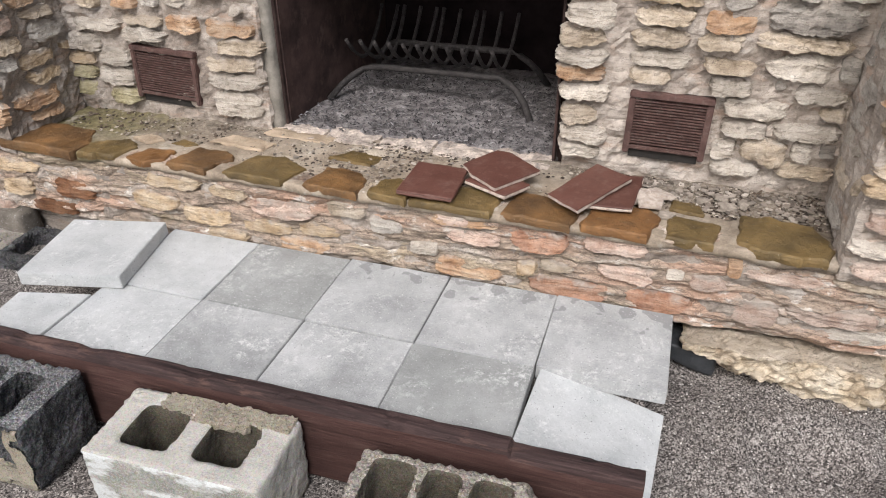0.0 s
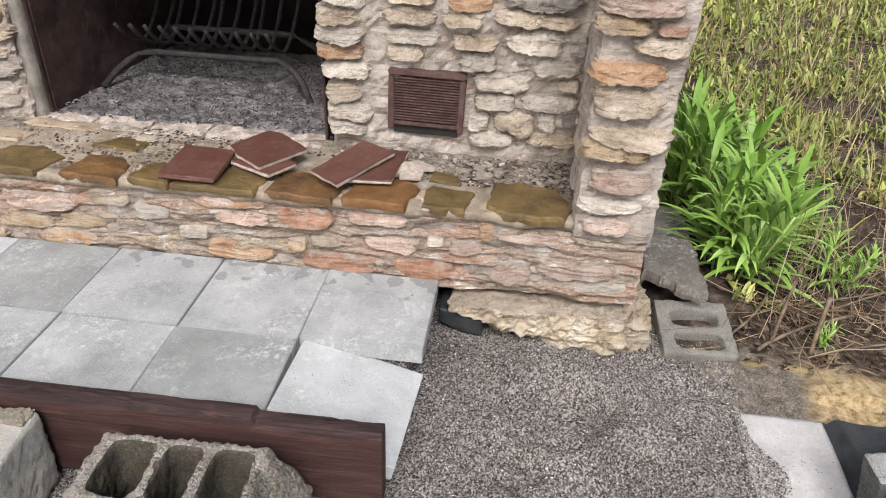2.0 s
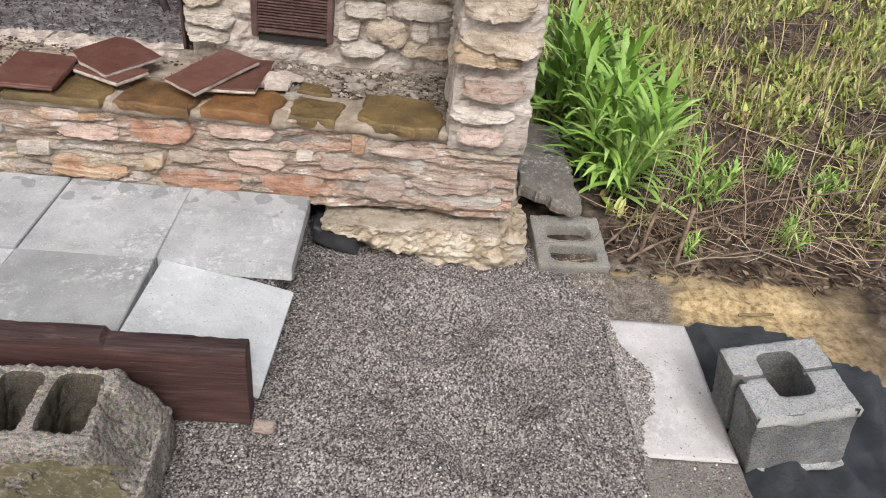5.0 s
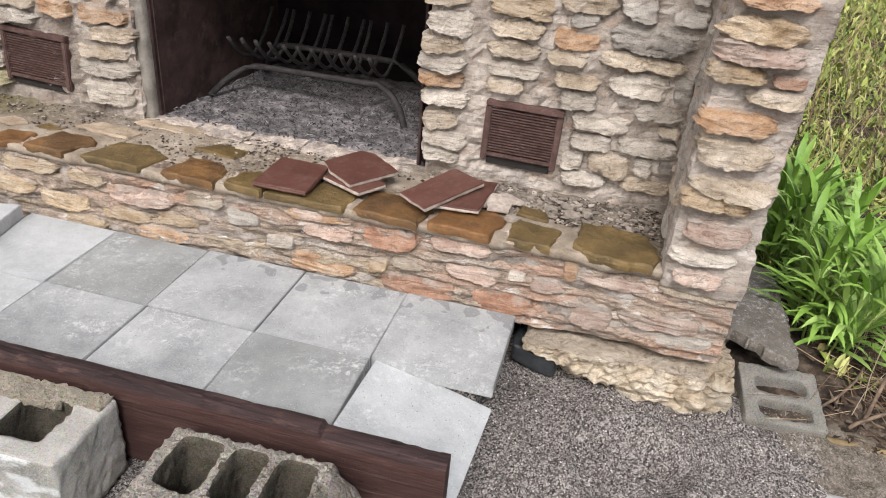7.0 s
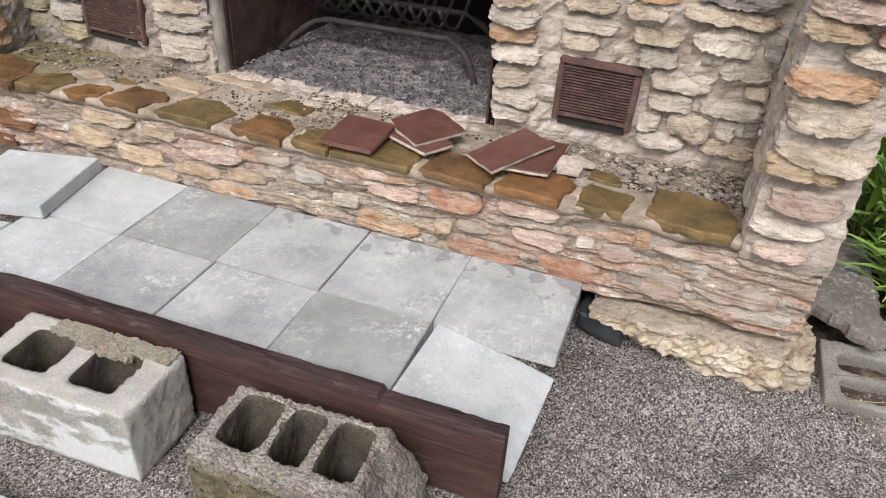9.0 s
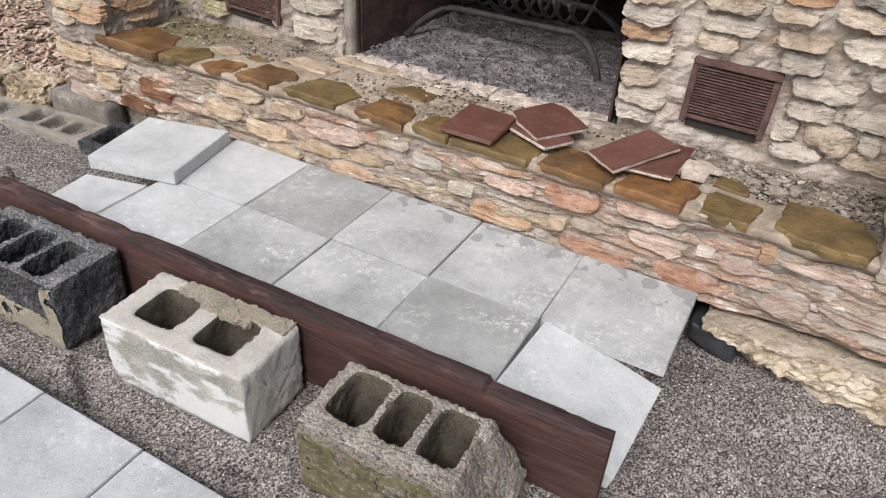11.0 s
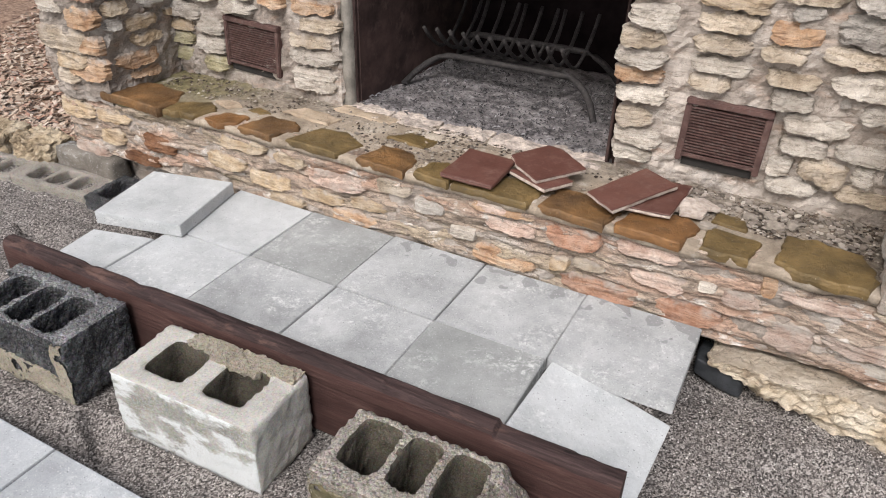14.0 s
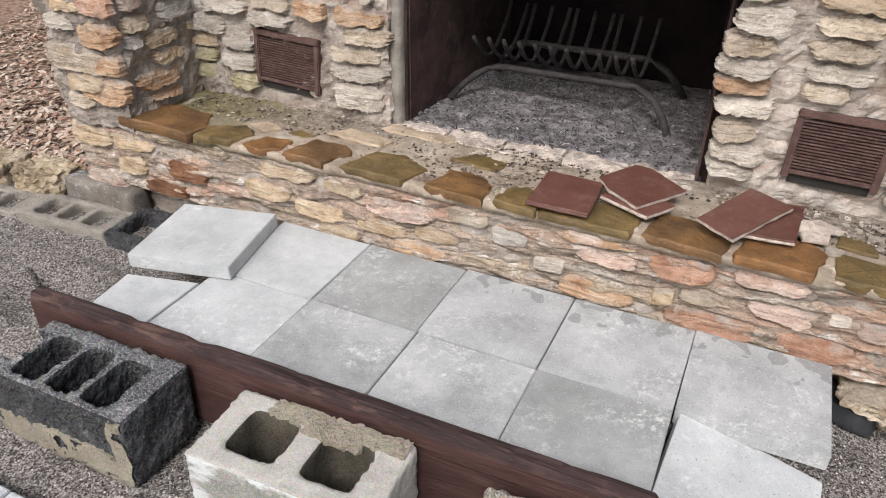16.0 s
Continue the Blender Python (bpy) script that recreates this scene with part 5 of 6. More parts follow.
def block_mesh(L, D, H, holes, y0, y1, size=0.0085, amp=0.003, seed=0.0, ear=0, recess=0.0, soft=0.3, power=5.0, broken=0.0):
    """A hollow building block, its foot's middle at the origin. holes: spans along x; ear: the end (-1 or 1) that is open like a fork."""
    holes = [(a - 0.007, b + 0.007) for a, b in holes]
    y0, y1 = y0 - 0.008, y1 + 0.008
    cuts = sorted({-L / 2, L / 2, *[v for h in holes for v in h], *([ear * (L / 2 - 0.045)] if ear else [])})
    xs = [cuts[0]]
    for a, b in zip(cuts, cuts[1:]):
        xs += steps(a, b, size)[1:]
    ys = steps(-D / 2, y0, size) + steps(y0, y1, size)[1:] + steps(y1, D / 2, size)[1:]
    zs = steps(0, H, size * 1.3)

    def solid(x, y, z):
        if y0 < y < y1 and any(a < x < b for a, b in holes):
            return False
        if ear and x * ear > L / 2 - 0.045 and abs(y) < D * 0.27:
            return False
        if recess and z > H - 0.014 and abs(y - (y0 + y1) / 2) < 0.008:
            return False
        if recess and x < -L / 2 + 0.016 and abs(y - (y0 + y1) / 2) < 0.011:
            return False
        return True

    bm = lattice(xs, ys, zs, solid)
    for a, b in holes:
        cx, cy, hx, hy = (a + b) / 2, (y0 + y1) / 2, (b - a) / 2, (y1 - y0) / 2
        for v in bm.verts:
            p, q = (v.co.x - cx) / hx, (v.co.y - cy) / hy
            if abs(max(abs(p), abs(q)) - 1.0) < 1e-3:
                f = (abs(p) ** power + abs(q) ** power) ** (-1 / power)
                v.co.x, v.co.y = cx + p * f * hx, cy + q * f * hy
    bmesh.ops.smooth_vert(bm, verts=bm.verts, factor=soft, use_axis_x=True, use_axis_y=True, use_axis_z=True)
    if broken:
        for v in bm.verts:
            v.co.z *= 1 - broken * min(1.0, max(0.0, (v.co.x - L / 2 + 0.08) / 0.075 + 0.15 * wave(*v.co, 14, seed)))
    bm.normal_update()
    moves = [(v, v.normal * (amp * 0.6 * wave(*v.co, 22, seed) + amp * wave(*v.co, 120, seed + 3))) for v in bm.verts]
    for v, d in moves:
        v.co += d
    return from_bm("concrete_block", bm, True)


def skin(x0, x1, z0, z1, seed, off=0.004, size=0.005):
    """A flaking coat on a block's front, uneven at its rim."""
    nx, nz = max(2, round((x1 - x0) / size)), max(2, round((z1 - z0) / size))
    verts, faces, front_n = [], [], (nx + 1) * (nz + 1)
    for layer in (off, -0.004):
        for j in range(nz + 1):
            for i in range(nx + 1):
                x, z = x0 + (x1 - x0) * i / nx, z0 + (z1 - z0) * j / nz
                rim = i in (0, nx) or j in (0, nz)
                verts.append((x + (0.012 * wave(x, z, seed, 18) if rim else 0), -layer + (0.0025 * wave(x, z, seed, 30) if layer > 0 else 0), z + (0.014 * wave(x, seed, z, 16) if rim else 0)))
    for j in range(nz):
        for i in range(nx):
            a = j * (nx + 1) + i
            if wave(verts[a][0], seed, verts[a][2], 13) + 0.3 * wave(verts[a][0], seed, verts[a][2], 60) < -0.4:
                continue
            faces.append((a, a + 1, a + nx + 2, a + nx + 1))
    for k in range(nx):
        faces.append((k + 1, k, front_n + k, front_n + k + 1))
        t = nz * (nx + 1) + k
        faces.append((t, t + 1, front_n + t + 1, front_n + t))
    return mesh_of("coat", verts, faces, True)


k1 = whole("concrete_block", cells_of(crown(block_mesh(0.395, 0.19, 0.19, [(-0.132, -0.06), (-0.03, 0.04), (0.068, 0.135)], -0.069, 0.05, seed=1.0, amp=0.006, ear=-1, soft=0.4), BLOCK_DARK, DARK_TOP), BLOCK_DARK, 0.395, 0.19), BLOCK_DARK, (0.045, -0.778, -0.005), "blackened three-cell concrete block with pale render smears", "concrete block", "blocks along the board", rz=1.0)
part("render_smear", skin(-0.19, 0.19, 0.005, 0.075, 3.0), SPALL, k1, (0, -0.0955, 0), "buff render smear", local=True)
part("render_smear", skin(0.155, 0.197, 0.01, 0.185, 5.0), SPALL, k1, (0, -0.096, 0), "buff render smear", local=True)
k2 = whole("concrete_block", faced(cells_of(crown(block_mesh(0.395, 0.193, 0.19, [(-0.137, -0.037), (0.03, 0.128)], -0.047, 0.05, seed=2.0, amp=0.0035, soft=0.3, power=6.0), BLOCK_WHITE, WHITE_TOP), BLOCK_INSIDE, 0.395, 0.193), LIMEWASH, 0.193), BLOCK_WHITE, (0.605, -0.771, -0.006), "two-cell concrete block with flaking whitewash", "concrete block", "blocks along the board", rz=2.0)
part("mortar_crust", rough_box("mortar_crust", -0.026, 0.1, 0.036, 0.064, 0.181, 0.197, 0.006, 0.007, 34, 12.0, 2, False, 0.9), SPALL, k2, label="crust of old yellow mortar", local=True)
part("mortar_crust", rough_box("mortar_crust", -0.115, 0.19, 0.056, 0.099, 0.18, 0.197, 0.0065, 0.006, 30, 6.0, 2, False, 0.9), SPALL, k2, label="crust of old yellow mortar", local=True)
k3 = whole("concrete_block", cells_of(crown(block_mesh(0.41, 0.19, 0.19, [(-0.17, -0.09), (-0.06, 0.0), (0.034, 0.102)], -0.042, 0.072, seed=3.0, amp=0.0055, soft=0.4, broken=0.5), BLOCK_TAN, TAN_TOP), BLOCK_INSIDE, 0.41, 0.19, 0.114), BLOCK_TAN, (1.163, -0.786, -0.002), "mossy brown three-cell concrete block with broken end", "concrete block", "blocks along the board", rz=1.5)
part("moss_coat", skin(-0.2, 0.19, 0.01, 0.165, 11.0, 0.003), plain("moss_on_render", (0.06, 0.052, 0.024), (0.15, 0.125, 0.07), 30, 0.95, 0, 0.004, (0.3, 0.27, 0.21)), k3, (0, -0.0955, 0), "mossy render coat", local=True)
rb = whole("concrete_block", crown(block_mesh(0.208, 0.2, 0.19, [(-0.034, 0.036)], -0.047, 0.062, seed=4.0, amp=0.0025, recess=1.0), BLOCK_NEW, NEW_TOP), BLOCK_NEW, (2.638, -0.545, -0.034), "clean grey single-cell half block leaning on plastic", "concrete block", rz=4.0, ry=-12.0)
part("cement_rim", skin(-0.104, 0.104, 0.168, 0.189, 14.0, 0.006), CEMENT, rb, (0, -0.1005, 0), "pale cement edge", local=True)
part("cement_rim", skin(-0.08, 0.1, 0.0, 0.02, 16.0, 0.006), CEMENT, rb, (0, -0.1005, 0), "pale cement edge", local=True)
sb = whole("concrete_block", block_mesh(0.2, 0.205, 0.12, [(-0.074, -0.024), (0.01, 0.06)], -0.062, 0.058, seed=5.0, amp=0.0025, power=4.0), BLOCK_PLAIN, (2.255, 0.106, -0.102), "small grey two-cell concrete block half sunk in grit", "concrete block", rz=94.0, ry=-11.0)
half = [(-0.14, -0.07), (-0.035, 0.035), (0.07, 0.14)]
whole("concrete_block", block_mesh(0.37, 0.16, 0.12, half, -0.045, 0.045, seed=6.0), BLOCK_GREY, (-0.785, -0.107, -0.084), "grey concrete block sunk in the grit", "concrete block", "sunken blocks", rz=4.0)
whole("concrete_block", block_mesh(0.395, 0.16, 0.12, half, -0.045, 0.045, seed=7.0), BLOCK_GREY, (-1.19, -0.135, -0.1), "grey concrete block sunk in the grit", "concrete block", "sunken blocks", rz=5.0)
whole("concrete_block", block_mesh(0.2, 0.19, 0.12, [(-0.07, 0.07)], -0.06, 0.06, seed=8.0, amp=0.005), BLOCK_DARK, (-0.475, -0.088, -0.068), "blackened concrete block sunk in the grit", "concrete block", "sunken blocks", rz=4.0)

# ---- footing rocks, slabs and edging at the pier ----
def undercut_rock():
    """A bedded rock with a flat top, a craggy front and a hollow under one end."""
    me = rough_box("foundation_rock", 1.568, 2.035, -0.032, 0.4, -0.04, 0.098, 0.0075, 0.013, 12, 21.0, 1, False, 1.2)
    for v in me.vertices:
        low = min(1.0, max(0.0, (0.012 + 0.05 * max(0.0, (1.74 - v.co.x) / 0.17) + 0.012 * wave(v.co.x, 0, 3, 9) - v.co.z) / 0.02))
        v.co.y += low * 0.1 * min(1.0, max(0.15, (1.9 - v.co.x) / 0.25))
        if v.co.z > 0.086:
            v.co.z = 0.086 + 0.25 * (v.co.z - 0.086)
    me.update()
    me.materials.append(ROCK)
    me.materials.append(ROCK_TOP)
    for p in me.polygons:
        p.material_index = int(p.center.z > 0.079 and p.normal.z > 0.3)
    return me


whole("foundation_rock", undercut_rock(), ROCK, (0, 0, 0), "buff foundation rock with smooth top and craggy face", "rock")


def tucked_plastic():
    """A rounded fold of black plastic that runs down under the rock."""
    me = rough_box("plastic_edging", 1.525, 1.66, -0.006, 0.1, -0.04, 0.022, 0.01, 0.008, 9, 71.0, 6, True, 0.2)
    for v in me.vertices:
        v.co.z += 0.036 - 0.28 * (v.co.x - 1.525)
    me.update()
    return me


whole("plastic_edging", tucked_plastic(), PLASTIC, (0, 0, 0), "crumpled black plastic tucked under the rock", "plastic sheet")
whole("foundation_rock", rough_box("foundation_rock", 2.03, 2.115, 0.0, 0.3, -0.06, 0.066, 0.012, 0.02, 16, 25.0, 2, False, 0.8), ROCK, (0, 0, 0), "small weathered rock beside the pier", "rock")
whole("broken_slab", slab_mesh([(2.115, 0.24), (2.17, 0.19), (2.25, 0.13), (2.282, 0.14), (2.288, 0.25), (2.284, 0.36), (2.275, 0.65), (2.11, 0.65)], 0.036, 61.0, 0.003, 0.014), BROKEN, (0, 0, 0.1), "broken brown concrete slab lying by the pier", "slab")
whole("broken_slab", slab_mesh([(2.125, 0.4), (2.19, 0.34), (2.25, 0.33), (2.3, 0.66), (2.1, 0.66)], 0.07, 63.0, 0.004, 0.012), BROKEN, (0, 0, 0.063), "piece of broken concrete under the slab", "slab")
whole("edging_strip", rough_box("edging_strip", 2.313, 2.53, -0.637, -0.2, -0.12, -0.026, 0.011, 0.0015, 12, 31.0), STRIP, (0, 0, 0), "pale flat concrete slab half buried in grit", "slab", "edging slabs")
whole("edging_strip", rough_box("edging_strip", 2.313, 2.53, -1.08, -0.636, -0.12, -0.028, 0.011, 0.003, 12, 33.0), STRIP_DIRTY, (0, 0, 0), "gritty brown concrete slab half buried in grit", "slab", "edging slabs")
whole("edging_plank", rough_box("edging_plank", 2.28, 2.56, 0.0, 0.022, -0.1, -0.032, 0.012, 0.002, 20, 35.0), OLD_PLANK, (0, 0, 0), "old weathered edging plank in the soil", "plank")
whole("boulder", rough_box("boulder", -1.17, -0.95, -0.05, 0.1, -0.03, 0.105, 0.01, 0.024, 11, 37.0, 3, False, 0.7), ROCK_DARK, (0, 0, 0), "craggy buff boulder behind the sunken blocks", "rock", "boulders")
whole("boulder", rough_box("boulder", -1.45, -1.24, -0.06, 0.1, -0.03, 0.075, 0.011, 0.024, 10, 39.0, 3, False, 0.7), ROCK_DARK, (0, 0, 0), "low weathered boulder behind the sunken blocks", "rock", "boulders")
whole("footing_block", rough_box("footing_block", -0.92, -0.6, -0.03, 0.05, -0.02, 0.105, 0.02, 0.006, 12, 41.0), BROKEN, (0, 0, 0), "grey concrete footing under the pier", "footing")


def sheet_mesh():
    xs, ys = steps(2.532, 3.25, 0.014), steps(-1.3, -0.14, 0.014)
    verts, faces, index = [], [], {}
    for j, y in enumerate(ys):
        for i, x in enumerate(xs):
            edge = 2.5 + 0.3 + 0.5 * min(1.0, max(0.0, (-0.2 - y) / 0.5))
            if x > edge + 0.03 * wave(x, y, 1, 5) or y > -0.19 - 0.1 * max(0.0, x - 2.68) + 0.012 * wave(x, 0, 2, 5):
                continue
            fold = 0.022 * abs(math.sin((x - 0.12 * y) * 26 + 2 * wave(x, y, 0, 2))) ** 4 if x > 2.56 else 0
            index[i, j] = len(verts)
            verts.append((x, y, -0.034 + 0.012 * wave(x, y, 4, 5) + (0.01 if x > 2.56 else -0.008) + fold * min(1.0, max(0.0, (-0.22 - y) / 0.12)) + 0.012 * max(0.0, wave(x, y, 9, 9))))
    for (i, j), a in index.items():
        if (i + 1, j) in index and (i, j + 1) in index and (i + 1, j + 1) in index:
            faces.append((a, index[i + 1, j], index[i + 1, j + 1], index[i, j + 1]))
    return mesh_of("plastic_sheet", verts, faces, True)


sheet = whole("plastic_sheet", sheet_mesh(), PLASTIC, (0, 0, 0), "crumpled black plastic ground sheet", "plastic sheet")


# ---- plants ----
def blade(rng, length, width, lean, droop, fold=0.25, n=6):
    """A long leaf that rises, leans over and droops."""
    a = rng.uniform(0, 2 * math.pi)
    dx, dy = math.cos(a), math.sin(a)
    px, py = -dy, dx
    verts, faces = [], []
    x = z = 0.0
    ang = math.pi / 2 - lean
    for i in range(n + 1):
        t = i / n
        w = width * (0.35 + 1.3 * t) if t < 0.45 else width * 0.94 * (1 - ((t - 0.45) / 0.55) ** 1.8)
        w = max(w, 0.0006) / 2
        verts += [(dx * x + px * w, dy * x + py * w, z + fold * w), (dx * x, dy * x, z), (dx * x - px * w, dy * x - py * w, z + fold * w)]
        x += math.cos(ang) * length / n
        z += math.sin(ang) * length / n
        ang -= droop / n * (0.4 + 1.2 * t)
    for i in range(n):
        b = 3 * i
        faces += [(b, b + 1, b + 4, b + 3), (b + 1, b + 2, b + 5, b + 4)]
    return verts, faces


def leafy_clump(at, shoots, tall, seed, label):
    """A clump of upright shoots with long lance-shaped leaves."""
    rng = random.Random(seed)
    plant = thing("leafy_plant", at, label, "plant", "green clumps by the pier")
    for s in range(shoots):
        r, a = rng.uniform(0, 0.11) * tall / 0.4, rng.uniform(0, 2 * math.pi)
        bx, by = r * math.cos(a), r * math.sin(a)
        h = tall * rng.uniform(0.45, 0.8)
        lx, ly = bx * 0.9 + rng.uniform(-0.03, 0.03), by * 0.9 + rng.uniform(-0.03, 0.03)
        verts, faces = [], []
        for k in range(18):
            t = (k + 0.5) / 18
            vs, fs = blade(rng, tall * rng.uniform(0.38, 0.66) * (1.1 - 0.35 * t), 0.0235 * tall / 0.4 * rng.uniform(0.65, 1.25), rng.uniform(0.25, 1.15) * (1.15 - 0.7 * t), rng.uniform(0.6, 2.1))
            base_n = len(verts)
            verts += [(bx + lx * t + x, by + ly * t + y, h * t + z) for x, y, z in vs]
            faces += [tuple(base_n + i for i in f) for f in fs]
        part("shoot_leaves", mesh_of("shoot_leaves", verts, faces, True), LEAF, plant, local=True)
        part("stem", tube([(bx, by, -0.03), (bx + lx * 0.5, by + ly * 0.5, h * 0.5), (bx + lx, by + ly, h)], 0.004, 5), LEAF, plant, local=True)


leafy_clump((2.43, 0.47, 0.0), 24, 0.4, 1, "dense clump of bright green lance-shaped leaves")
leafy_clump((2.31, 0.88, 0.0), 16, 0.46, 2, "tall green leafy clump behind the pier")
leafy_clump((2.72, 0.42, -0.01), 5, 0.2, 3, "small green leafy shoot in the soil")
leafy_clump((2.95, 0.2, -0.02), 4, 0.12, 4, "small green seedling in bare soil")


leafy_clump((3.06, 0.6, -0.01), 6, 0.13, 5, "low patch of bright green seedlings")
leafy_clump((3.22, 0.52, -0.01), 6, 0.12, 6, "low patch of bright green seedlings")
leafy_clump((2.62, 0.1, -0.02), 3, 0.09, 7, "small green seedling in bare soil")


def field(rng, x0=2.15, y0=0.25, clump=0.0, near=0.5):
    """A place in the weedy ground behind and beside the pier, in drifts, denser near by."""
    t = rng.random() ** 1.7
    y = y0 + t * 8.5
    x = rng.uniform(x0 if y > 0.75 else 2.4, 4.2 + t * 4.0)
    if y < 0.6 + 0.2 * (x - 2.4) and rng.random() < near:
        return None
    if clump and wave(x, y, 4.0, 2.2) + 0.5 * wave(x, y, 9.0, 7.0) < clump - 0.1 * y:
        return None
    return (x, y, ground_height(x, y) - 0.004)


scatter("weeds", 21, 62000, lambda r: field(r, clump=0.08, near=0.9), lambda r, p: blade(r, r.uniform(0.02, 0.075) * (1 + 0.14 * p[1]), (0.006 + 0.02 * r.random() ** 2) * (1 + 0.14 * p[1]), r.uniform(0.2, 1.4), r.uniform(0.3, 1.8), 0.3, 3), WEED, "low yellow-green weeds in drifts on the soil", "weeds")
scatter("grass", 22, 3600, lambda r: field(r, 2.2, 0.5, 0.05), lambda r, p: blade(r, r.uniform(0.08, 0.3) * (0.7 + 0.12 * p[1]), r.uniform(0.004, 0.009), r.uniform(0.05, 0.6), r.uniform(0.2, 1.4), 0.2, 4), GRASS, "thin yellow-green grass among the weeds", "grass")
scatter("dead_leaves", 23, 26000, lambda r: field(r, 2.2, 0.02, 0.0, 0.2), lambda r, p: blade(r, r.uniform(0.02, 0.06), r.uniform(0.006, 0.018), r.uniform(1.2, 1.7), r.uniform(-0.5, 0.6), 0.4, 2), LITTER, "brown dead leaves littering the soil", "leaf litter")


def stalk(rng, p):
    """A dry stem, lying or leaning."""
    lying = rng.random() < 0.42
    L = rng.uniform(0.1, 0.45) if lying else rng.uniform(0.15, 0.6) * min(1.6, 0.6 + 0.3 * max(0.0, p[1]))
    a, e = rng.uniform(0, 2 * math.pi), rng.uniform(0.0, 0.14) if lying else rng.uniform(0.9, 1.5)
    w = rng.uniform(0.0007, 0.0018)
    vs, fs = [], []
    n = 3
    for i in range(n + 1):
        t = i / n
        c = Vector((math.cos(a) * math.cos(e), math.sin(a) * math.cos(e), math.sin(e))) * L * t
        c += Vector((rng.uniform(-1, 1), rng.uniform(-1, 1), rng.uniform(0, 1))) * 0.012 * t * 2
        c.z += 0.012
        for k in range(3):
            q = 2 * math.pi * k / 3
            vs.append((c.x - math.sin(a) * w * math.cos(q), c.y + math.cos(a) * w * math.cos(q), c.z + w * math.sin(q)))
    for i in range(n):
        for k in range(3):
            m = (k + 1) % 3
            fs.append((3 * i + k, 3 * i + m, 3 * i + 3 + m, 3 * i + 3 + k))
    return vs, fs


def stem_spot(rng):
    """Anywhere in the weeds, thickest about the foot of the green clump."""
    if rng.random() < 0.025:
        x, y = rng.gauss(2.58, 0.1), rng.uniform(0.14, 0.4)
        return (x, y, ground_height(x, y) - 0.004) if x > 2.5 else None
    p = field(rng, 2.3, 0.12, 0.0, 0.1)
    return None if p and p[0] < 2.75 and p[1] < 0.45 and rng.random() < 0.6 else p


scatter("dry_stems", 24, 3000, stem_spot, stalk, STRAW, "tangle of dry brown stems on the soil", "dry stems")


for n, (a, m, e, r) in enumerate((
    ((2.62, 0.2, 0.02), (2.95, 0.38, 0.06), (3.5, 0.62, 0.09), 0.0035), ((2.6, 0.24, 0.02), (3.0, 0.4, 0.05), (3.6, 0.55, 0.05), 0.003),
    ((2.46, 0.06, -0.02), (2.5, 0.14, 0.06), (2.58, 0.3, 0.12), 0.006), ((2.42, 0.03, 0.0), (2.52, 0.12, 0.02), (2.72, 0.2, 0.03), 0.005),
    ((2.58, 0.07, -0.03), (2.585, 0.09, 0.06), (2.6, 0.12, 0.14), 0.007), ((2.6, 0.06, -0.02), (2.76, 0.12, 0.0), (2.96, 0.15, 0.01), 0.0035),
    ((2.35, 0.08, 0.0), (2.45, 0.16, 0.03), (2.5, 0.28, 0.03), 0.004), ((2.7, -0.14, -0.03), (2.75, -0.13, -0.028), (2.8, -0.13, -0.03), 0.004),
)):
    pts = [Vector(a) * (1 - t) ** 2 + Vector(m) * 2 * t * (1 - t) + Vector(e) * t * t for t in [k / 9 for k in range(10)]]
    whole("dry_stick", tube([p - Vector(a) + Vector((0, 0, 0.004 * wave(*p, 20))) for p in pts], r, 6, n, 0.3), STICK if n != 7 else OLD_PLANK, a, "dry brown stick lying in the weeds" if n != 7 else "pale splinter of wood on the sand", "stick", "dry sticks")

# ---- loose grit, ash, crumbs and bark ----
def grain(lo, hi, flat=0.75):
    def shape(rng, p):
        s = lo + (hi - lo) * rng.random() ** 2.5
        a = rng.uniform(0, 6.28)
        c, d = math.cos(a) * s, math.sin(a) * s
        k, h = rng.uniform(0.6, 1.0), s * flat * rng.uniform(0.6, 1.1)
        return [(c, d, 0), (-d * k, c * k, 0), (-c, -d, 0), (d * k, -c * k, 0), (0.3 * c, 0.3 * d, h), (0, 0, -h)], [(0, 1, 4), (1, 2, 4), (2, 3, 4), (3, 0, 4), (1, 0, 5), (2, 1, 5), (3, 2, 5), (0, 3, 5)]
    return shape


def grit_spot(rng):
    x, y = rng.uniform(-1.3, 2.52), rng.uniform(-1.02, 0.1)
    if rng.random() < 0.012:
        return (rng.uniform(2.32, 2.525), rng.uniform(-1.07, -0.645 if rng.random() < 0.85 else -0.21), -0.0262)
    if rng.random() < 0.1:
        y = rng.uniform(-0.66, -0.185)
        reach = 0.02 + 0.055 * math.exp(-(((y + 0.43) / 0.13) ** 2)) + 0.022 * wave(0, y, 0, 6) + 0.008 * wave(0, y, 5, 40)
        x = 2.3 + reach * (1.06 * rng.random() ** 0.8 + 0.25 * rng.random() ** 6)
        return (x, y, -0.0245) if x > 2.315 else None
    if -0.02 < x < 1.5 and -0.62 < y or x > 2.315:
        return None
    return (x, y, ground_height(x, y) + 0.0005)


scatter("grit", 31, 150000, grit_spot, grain(0.001, 0.0038), GRIT, "loose fine grey grit", "grit")


def ash_spot(rng):
    x, y = rng.uniform(0.24, 1.1), 0.38 + 0.65 * rng.random()
    return (x, y, LEDGE_Z + 0.014 + 0.008 * wave(x, y, 0, 9))


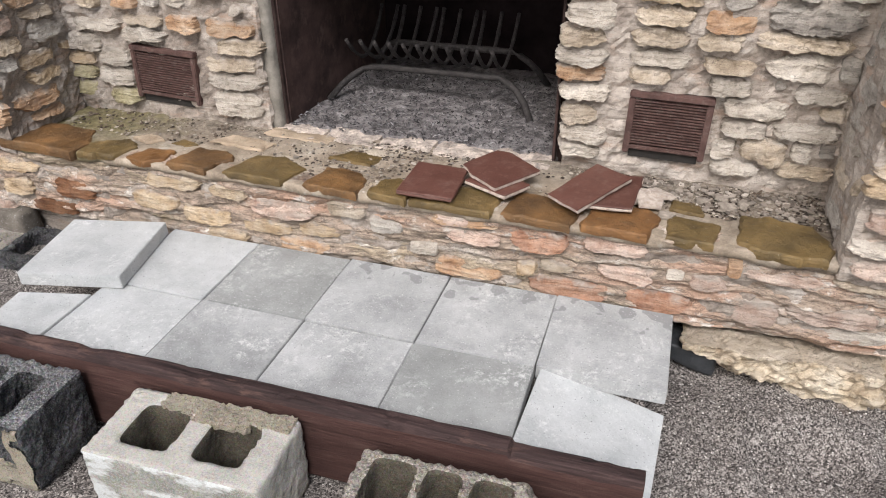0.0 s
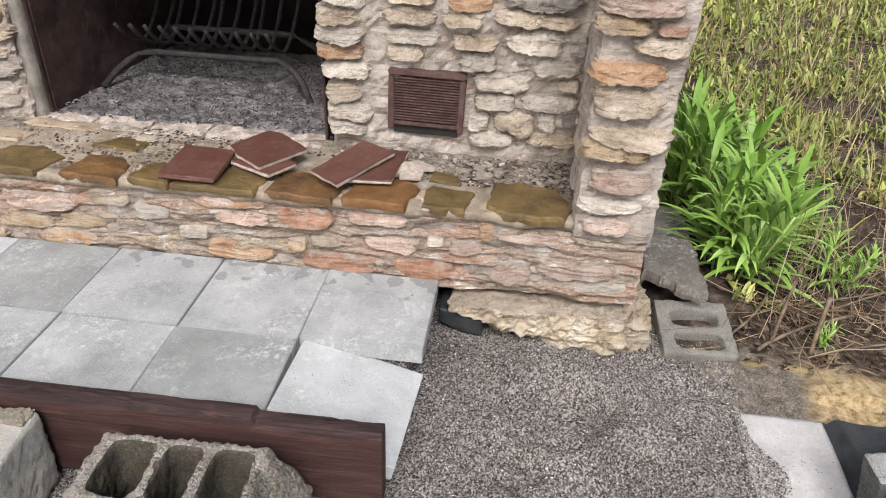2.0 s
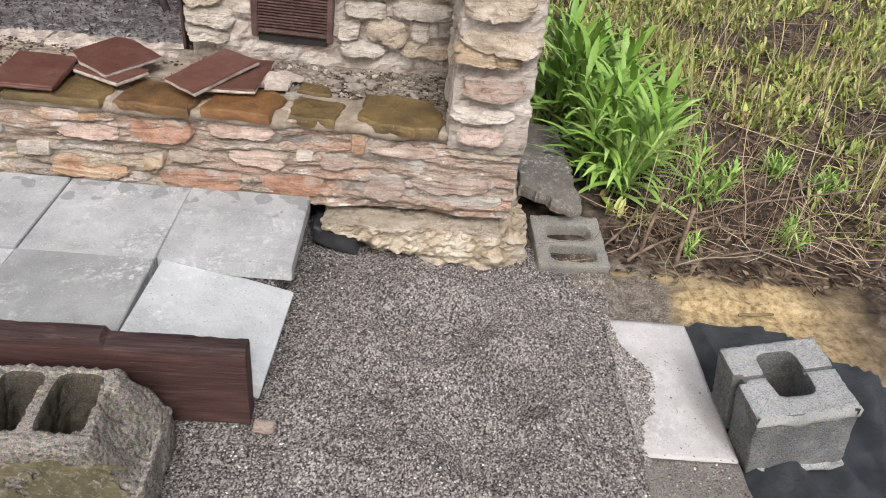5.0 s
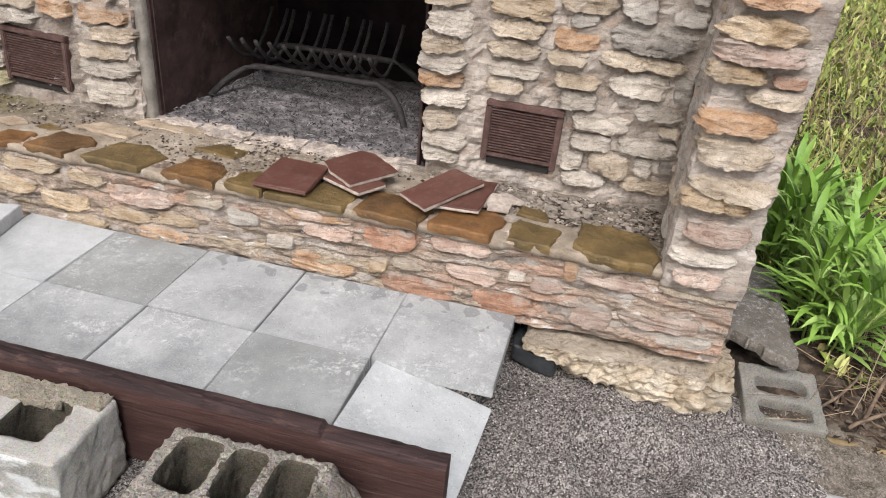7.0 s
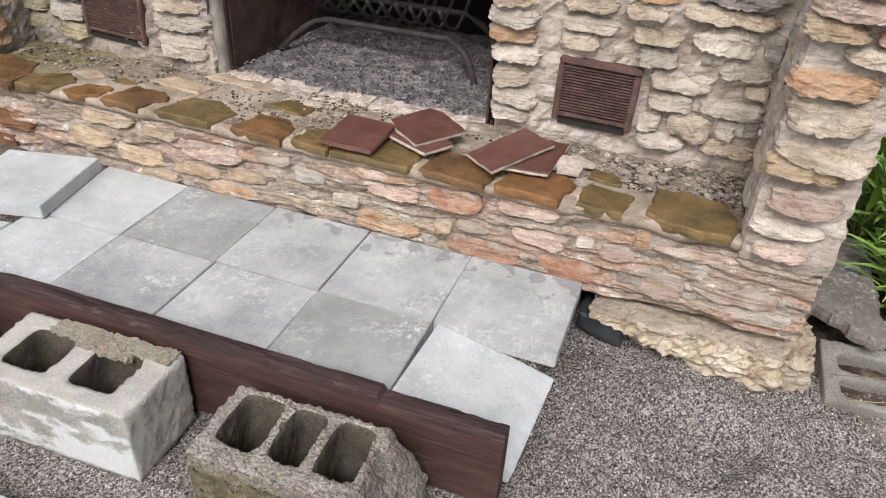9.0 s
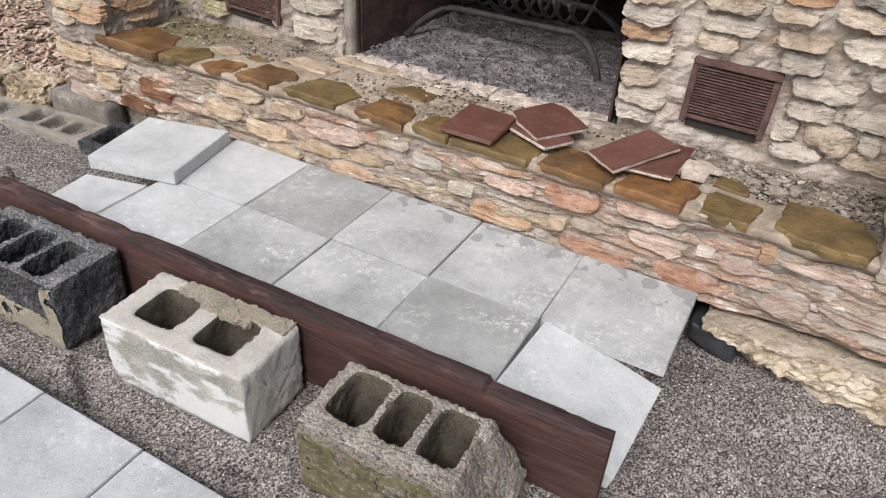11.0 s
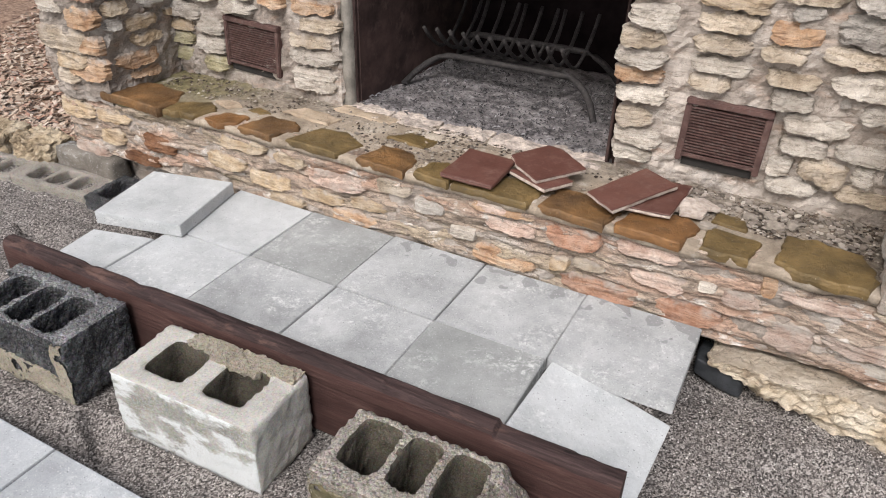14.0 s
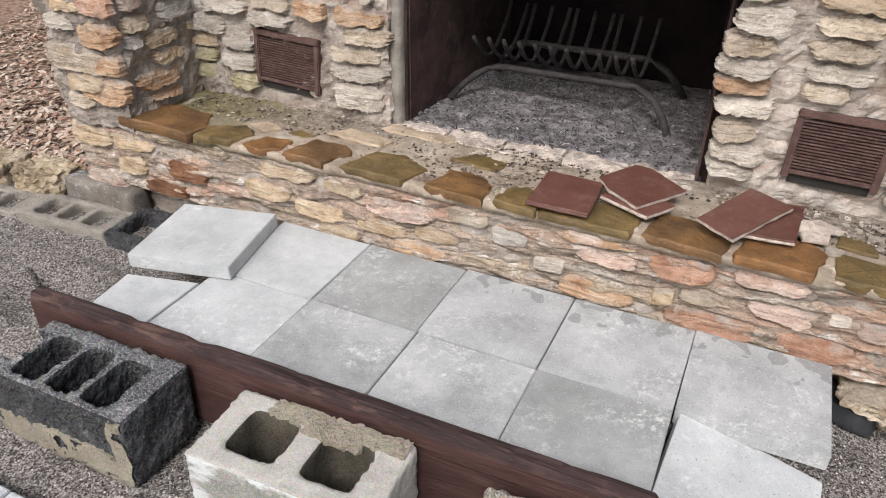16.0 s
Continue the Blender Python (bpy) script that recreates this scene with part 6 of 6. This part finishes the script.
def flake(rng, p):
    a, L, w = rng.uniform(0, 6.28), rng.uniform(0.002, 0.009), rng.uniform(0.001, 0.003)
    c, s, t = math.cos(a), math.sin(a), rng.uniform(-0.003, 0.004)
    return [(c * L - s * w, s * L + c * w, t), (-c * L - s * w, -s * L + c * w, -t), (-c * L + s * w, -s * L - c * w, -t + 0.001), (c * L + s * w, s * L - c * w, t + 0.001), (0, 0, 0.004)], [(0, 1, 4), (1, 2, 4), (2, 3, 4), (3, 0, 4)]


scatter("ash_flakes", 32, 2200, ash_spot, flake, ASH_BITS, "charred flakes and ash on the firebox floor", "ash")


def crumb_spot(rng):
    pick = rng.random()
    if pick < 0.5:
        x, y = rng.uniform(1.2, 1.86), rng.uniform(0.15, 0.34)
    elif pick < 0.6:
        x, y = rng.uniform(-0.5, 0.1), rng.uniform(0.16, 0.34)
    else:
        x, y = rng.gauss(0.62, 0.25), 0.34 - 0.3 * rng.random() ** 1.5
    return (x, y, LEDGE_Z + 0.003) if -0.54 < x < 1.86 else None


scatter("crumbs", 33, 6500, crumb_spot, grain(0.0016, 0.0095, 0.5), CRUMBS, "mortar crumbs and dirt on the ledge", "crumbs")


def flake_spot(rng):
    x, y = (rng.uniform(1.38, 1.86), rng.uniform(0.17, 0.33)) if rng.random() < 0.93 else (rng.gauss(0.55, 0.3), rng.uniform(0.14, 0.3))
    return (x, y, LEDGE_Z + 0.008) if -0.1 < x < 1.86 else None


def plate(rng, p):
    """A flat flake of fallen mortar."""
    k, a, t = 0.003 + 0.011 * rng.random() ** 3, rng.uniform(0, 6.28), rng.uniform(-0.3, 0.3)
    top = []
    for i in range(5):
        r, q = k * rng.uniform(0.6, 1.2), a + i * 1.2566
        top.append((r * math.cos(q), 0.75 * r * math.sin(q), t * r * math.cos(q - a) + 0.003))
    return top + [(x, y, z - 0.004) for x, y, z in top], [(0, 1, 2, 3, 4)] + [(i, i + 5, (i + 1) % 5 + 5, (i + 1) % 5) for i in range(5)]


FLAKES = island_material("mortar_flakes", (0.17, 0.14, 0.115), (0.32, 0.275, 0.235), (0.09, 0.073, 0.06), (0.48, 0.425, 0.37), rough=0.9)
scatter("mortar_flakes", 35, 420, flake_spot, plate, FLAKES, "pale flakes of fallen mortar on the ledge", "mortar flakes")


def bark_spot(rng):
    t = rng.random() ** 1.5
    y = 0.1 + t * 6.0
    x = -0.88 - rng.random() ** 1.3 * (0.6 + 0.75 * y + 0.6)
    return (x, y, ground_height(x, y) + 0.004) if x < -0.9 else None


def bark(rng, p):
    """A thin, torn flake of bark or a curled dead leaf."""
    a, L, w = rng.uniform(0, 6.28), rng.uniform(0.008, 0.03) * (1 + 0.08 * p[1]), rng.uniform(0.005, 0.013)
    c, s, t, u = math.cos(a), math.sin(a), rng.uniform(-0.01, 0.012), rng.uniform(0.002, 0.012)
    rim = [(1.0, 0.2), (0.5, 0.9), (-0.4, 1.0), (-1.0, 0.3), (-0.7, -0.7), (0.6, -0.9)]
    top = []
    for x, y in rim:
        x, y = x * L * rng.uniform(0.7, 1.1), y * w * rng.uniform(0.6, 1.2)
        top.append((c * x - s * y, s * x + c * y, u + t * x / L + rng.uniform(-0.002, 0.003)))
    low = [(x, y, z - 0.0025) for x, y, z in top]
    return top + low, [(0, 1, 2, 3, 4, 5)] + [(k, k + 6, (k + 1) % 6 + 6, (k + 1) % 6) for k in range(6)]


scatter("bark_chips", 34, 16000, bark_spot, bark, CHIPS, "reddish brown bark chips strewn on the ground", "bark chips")
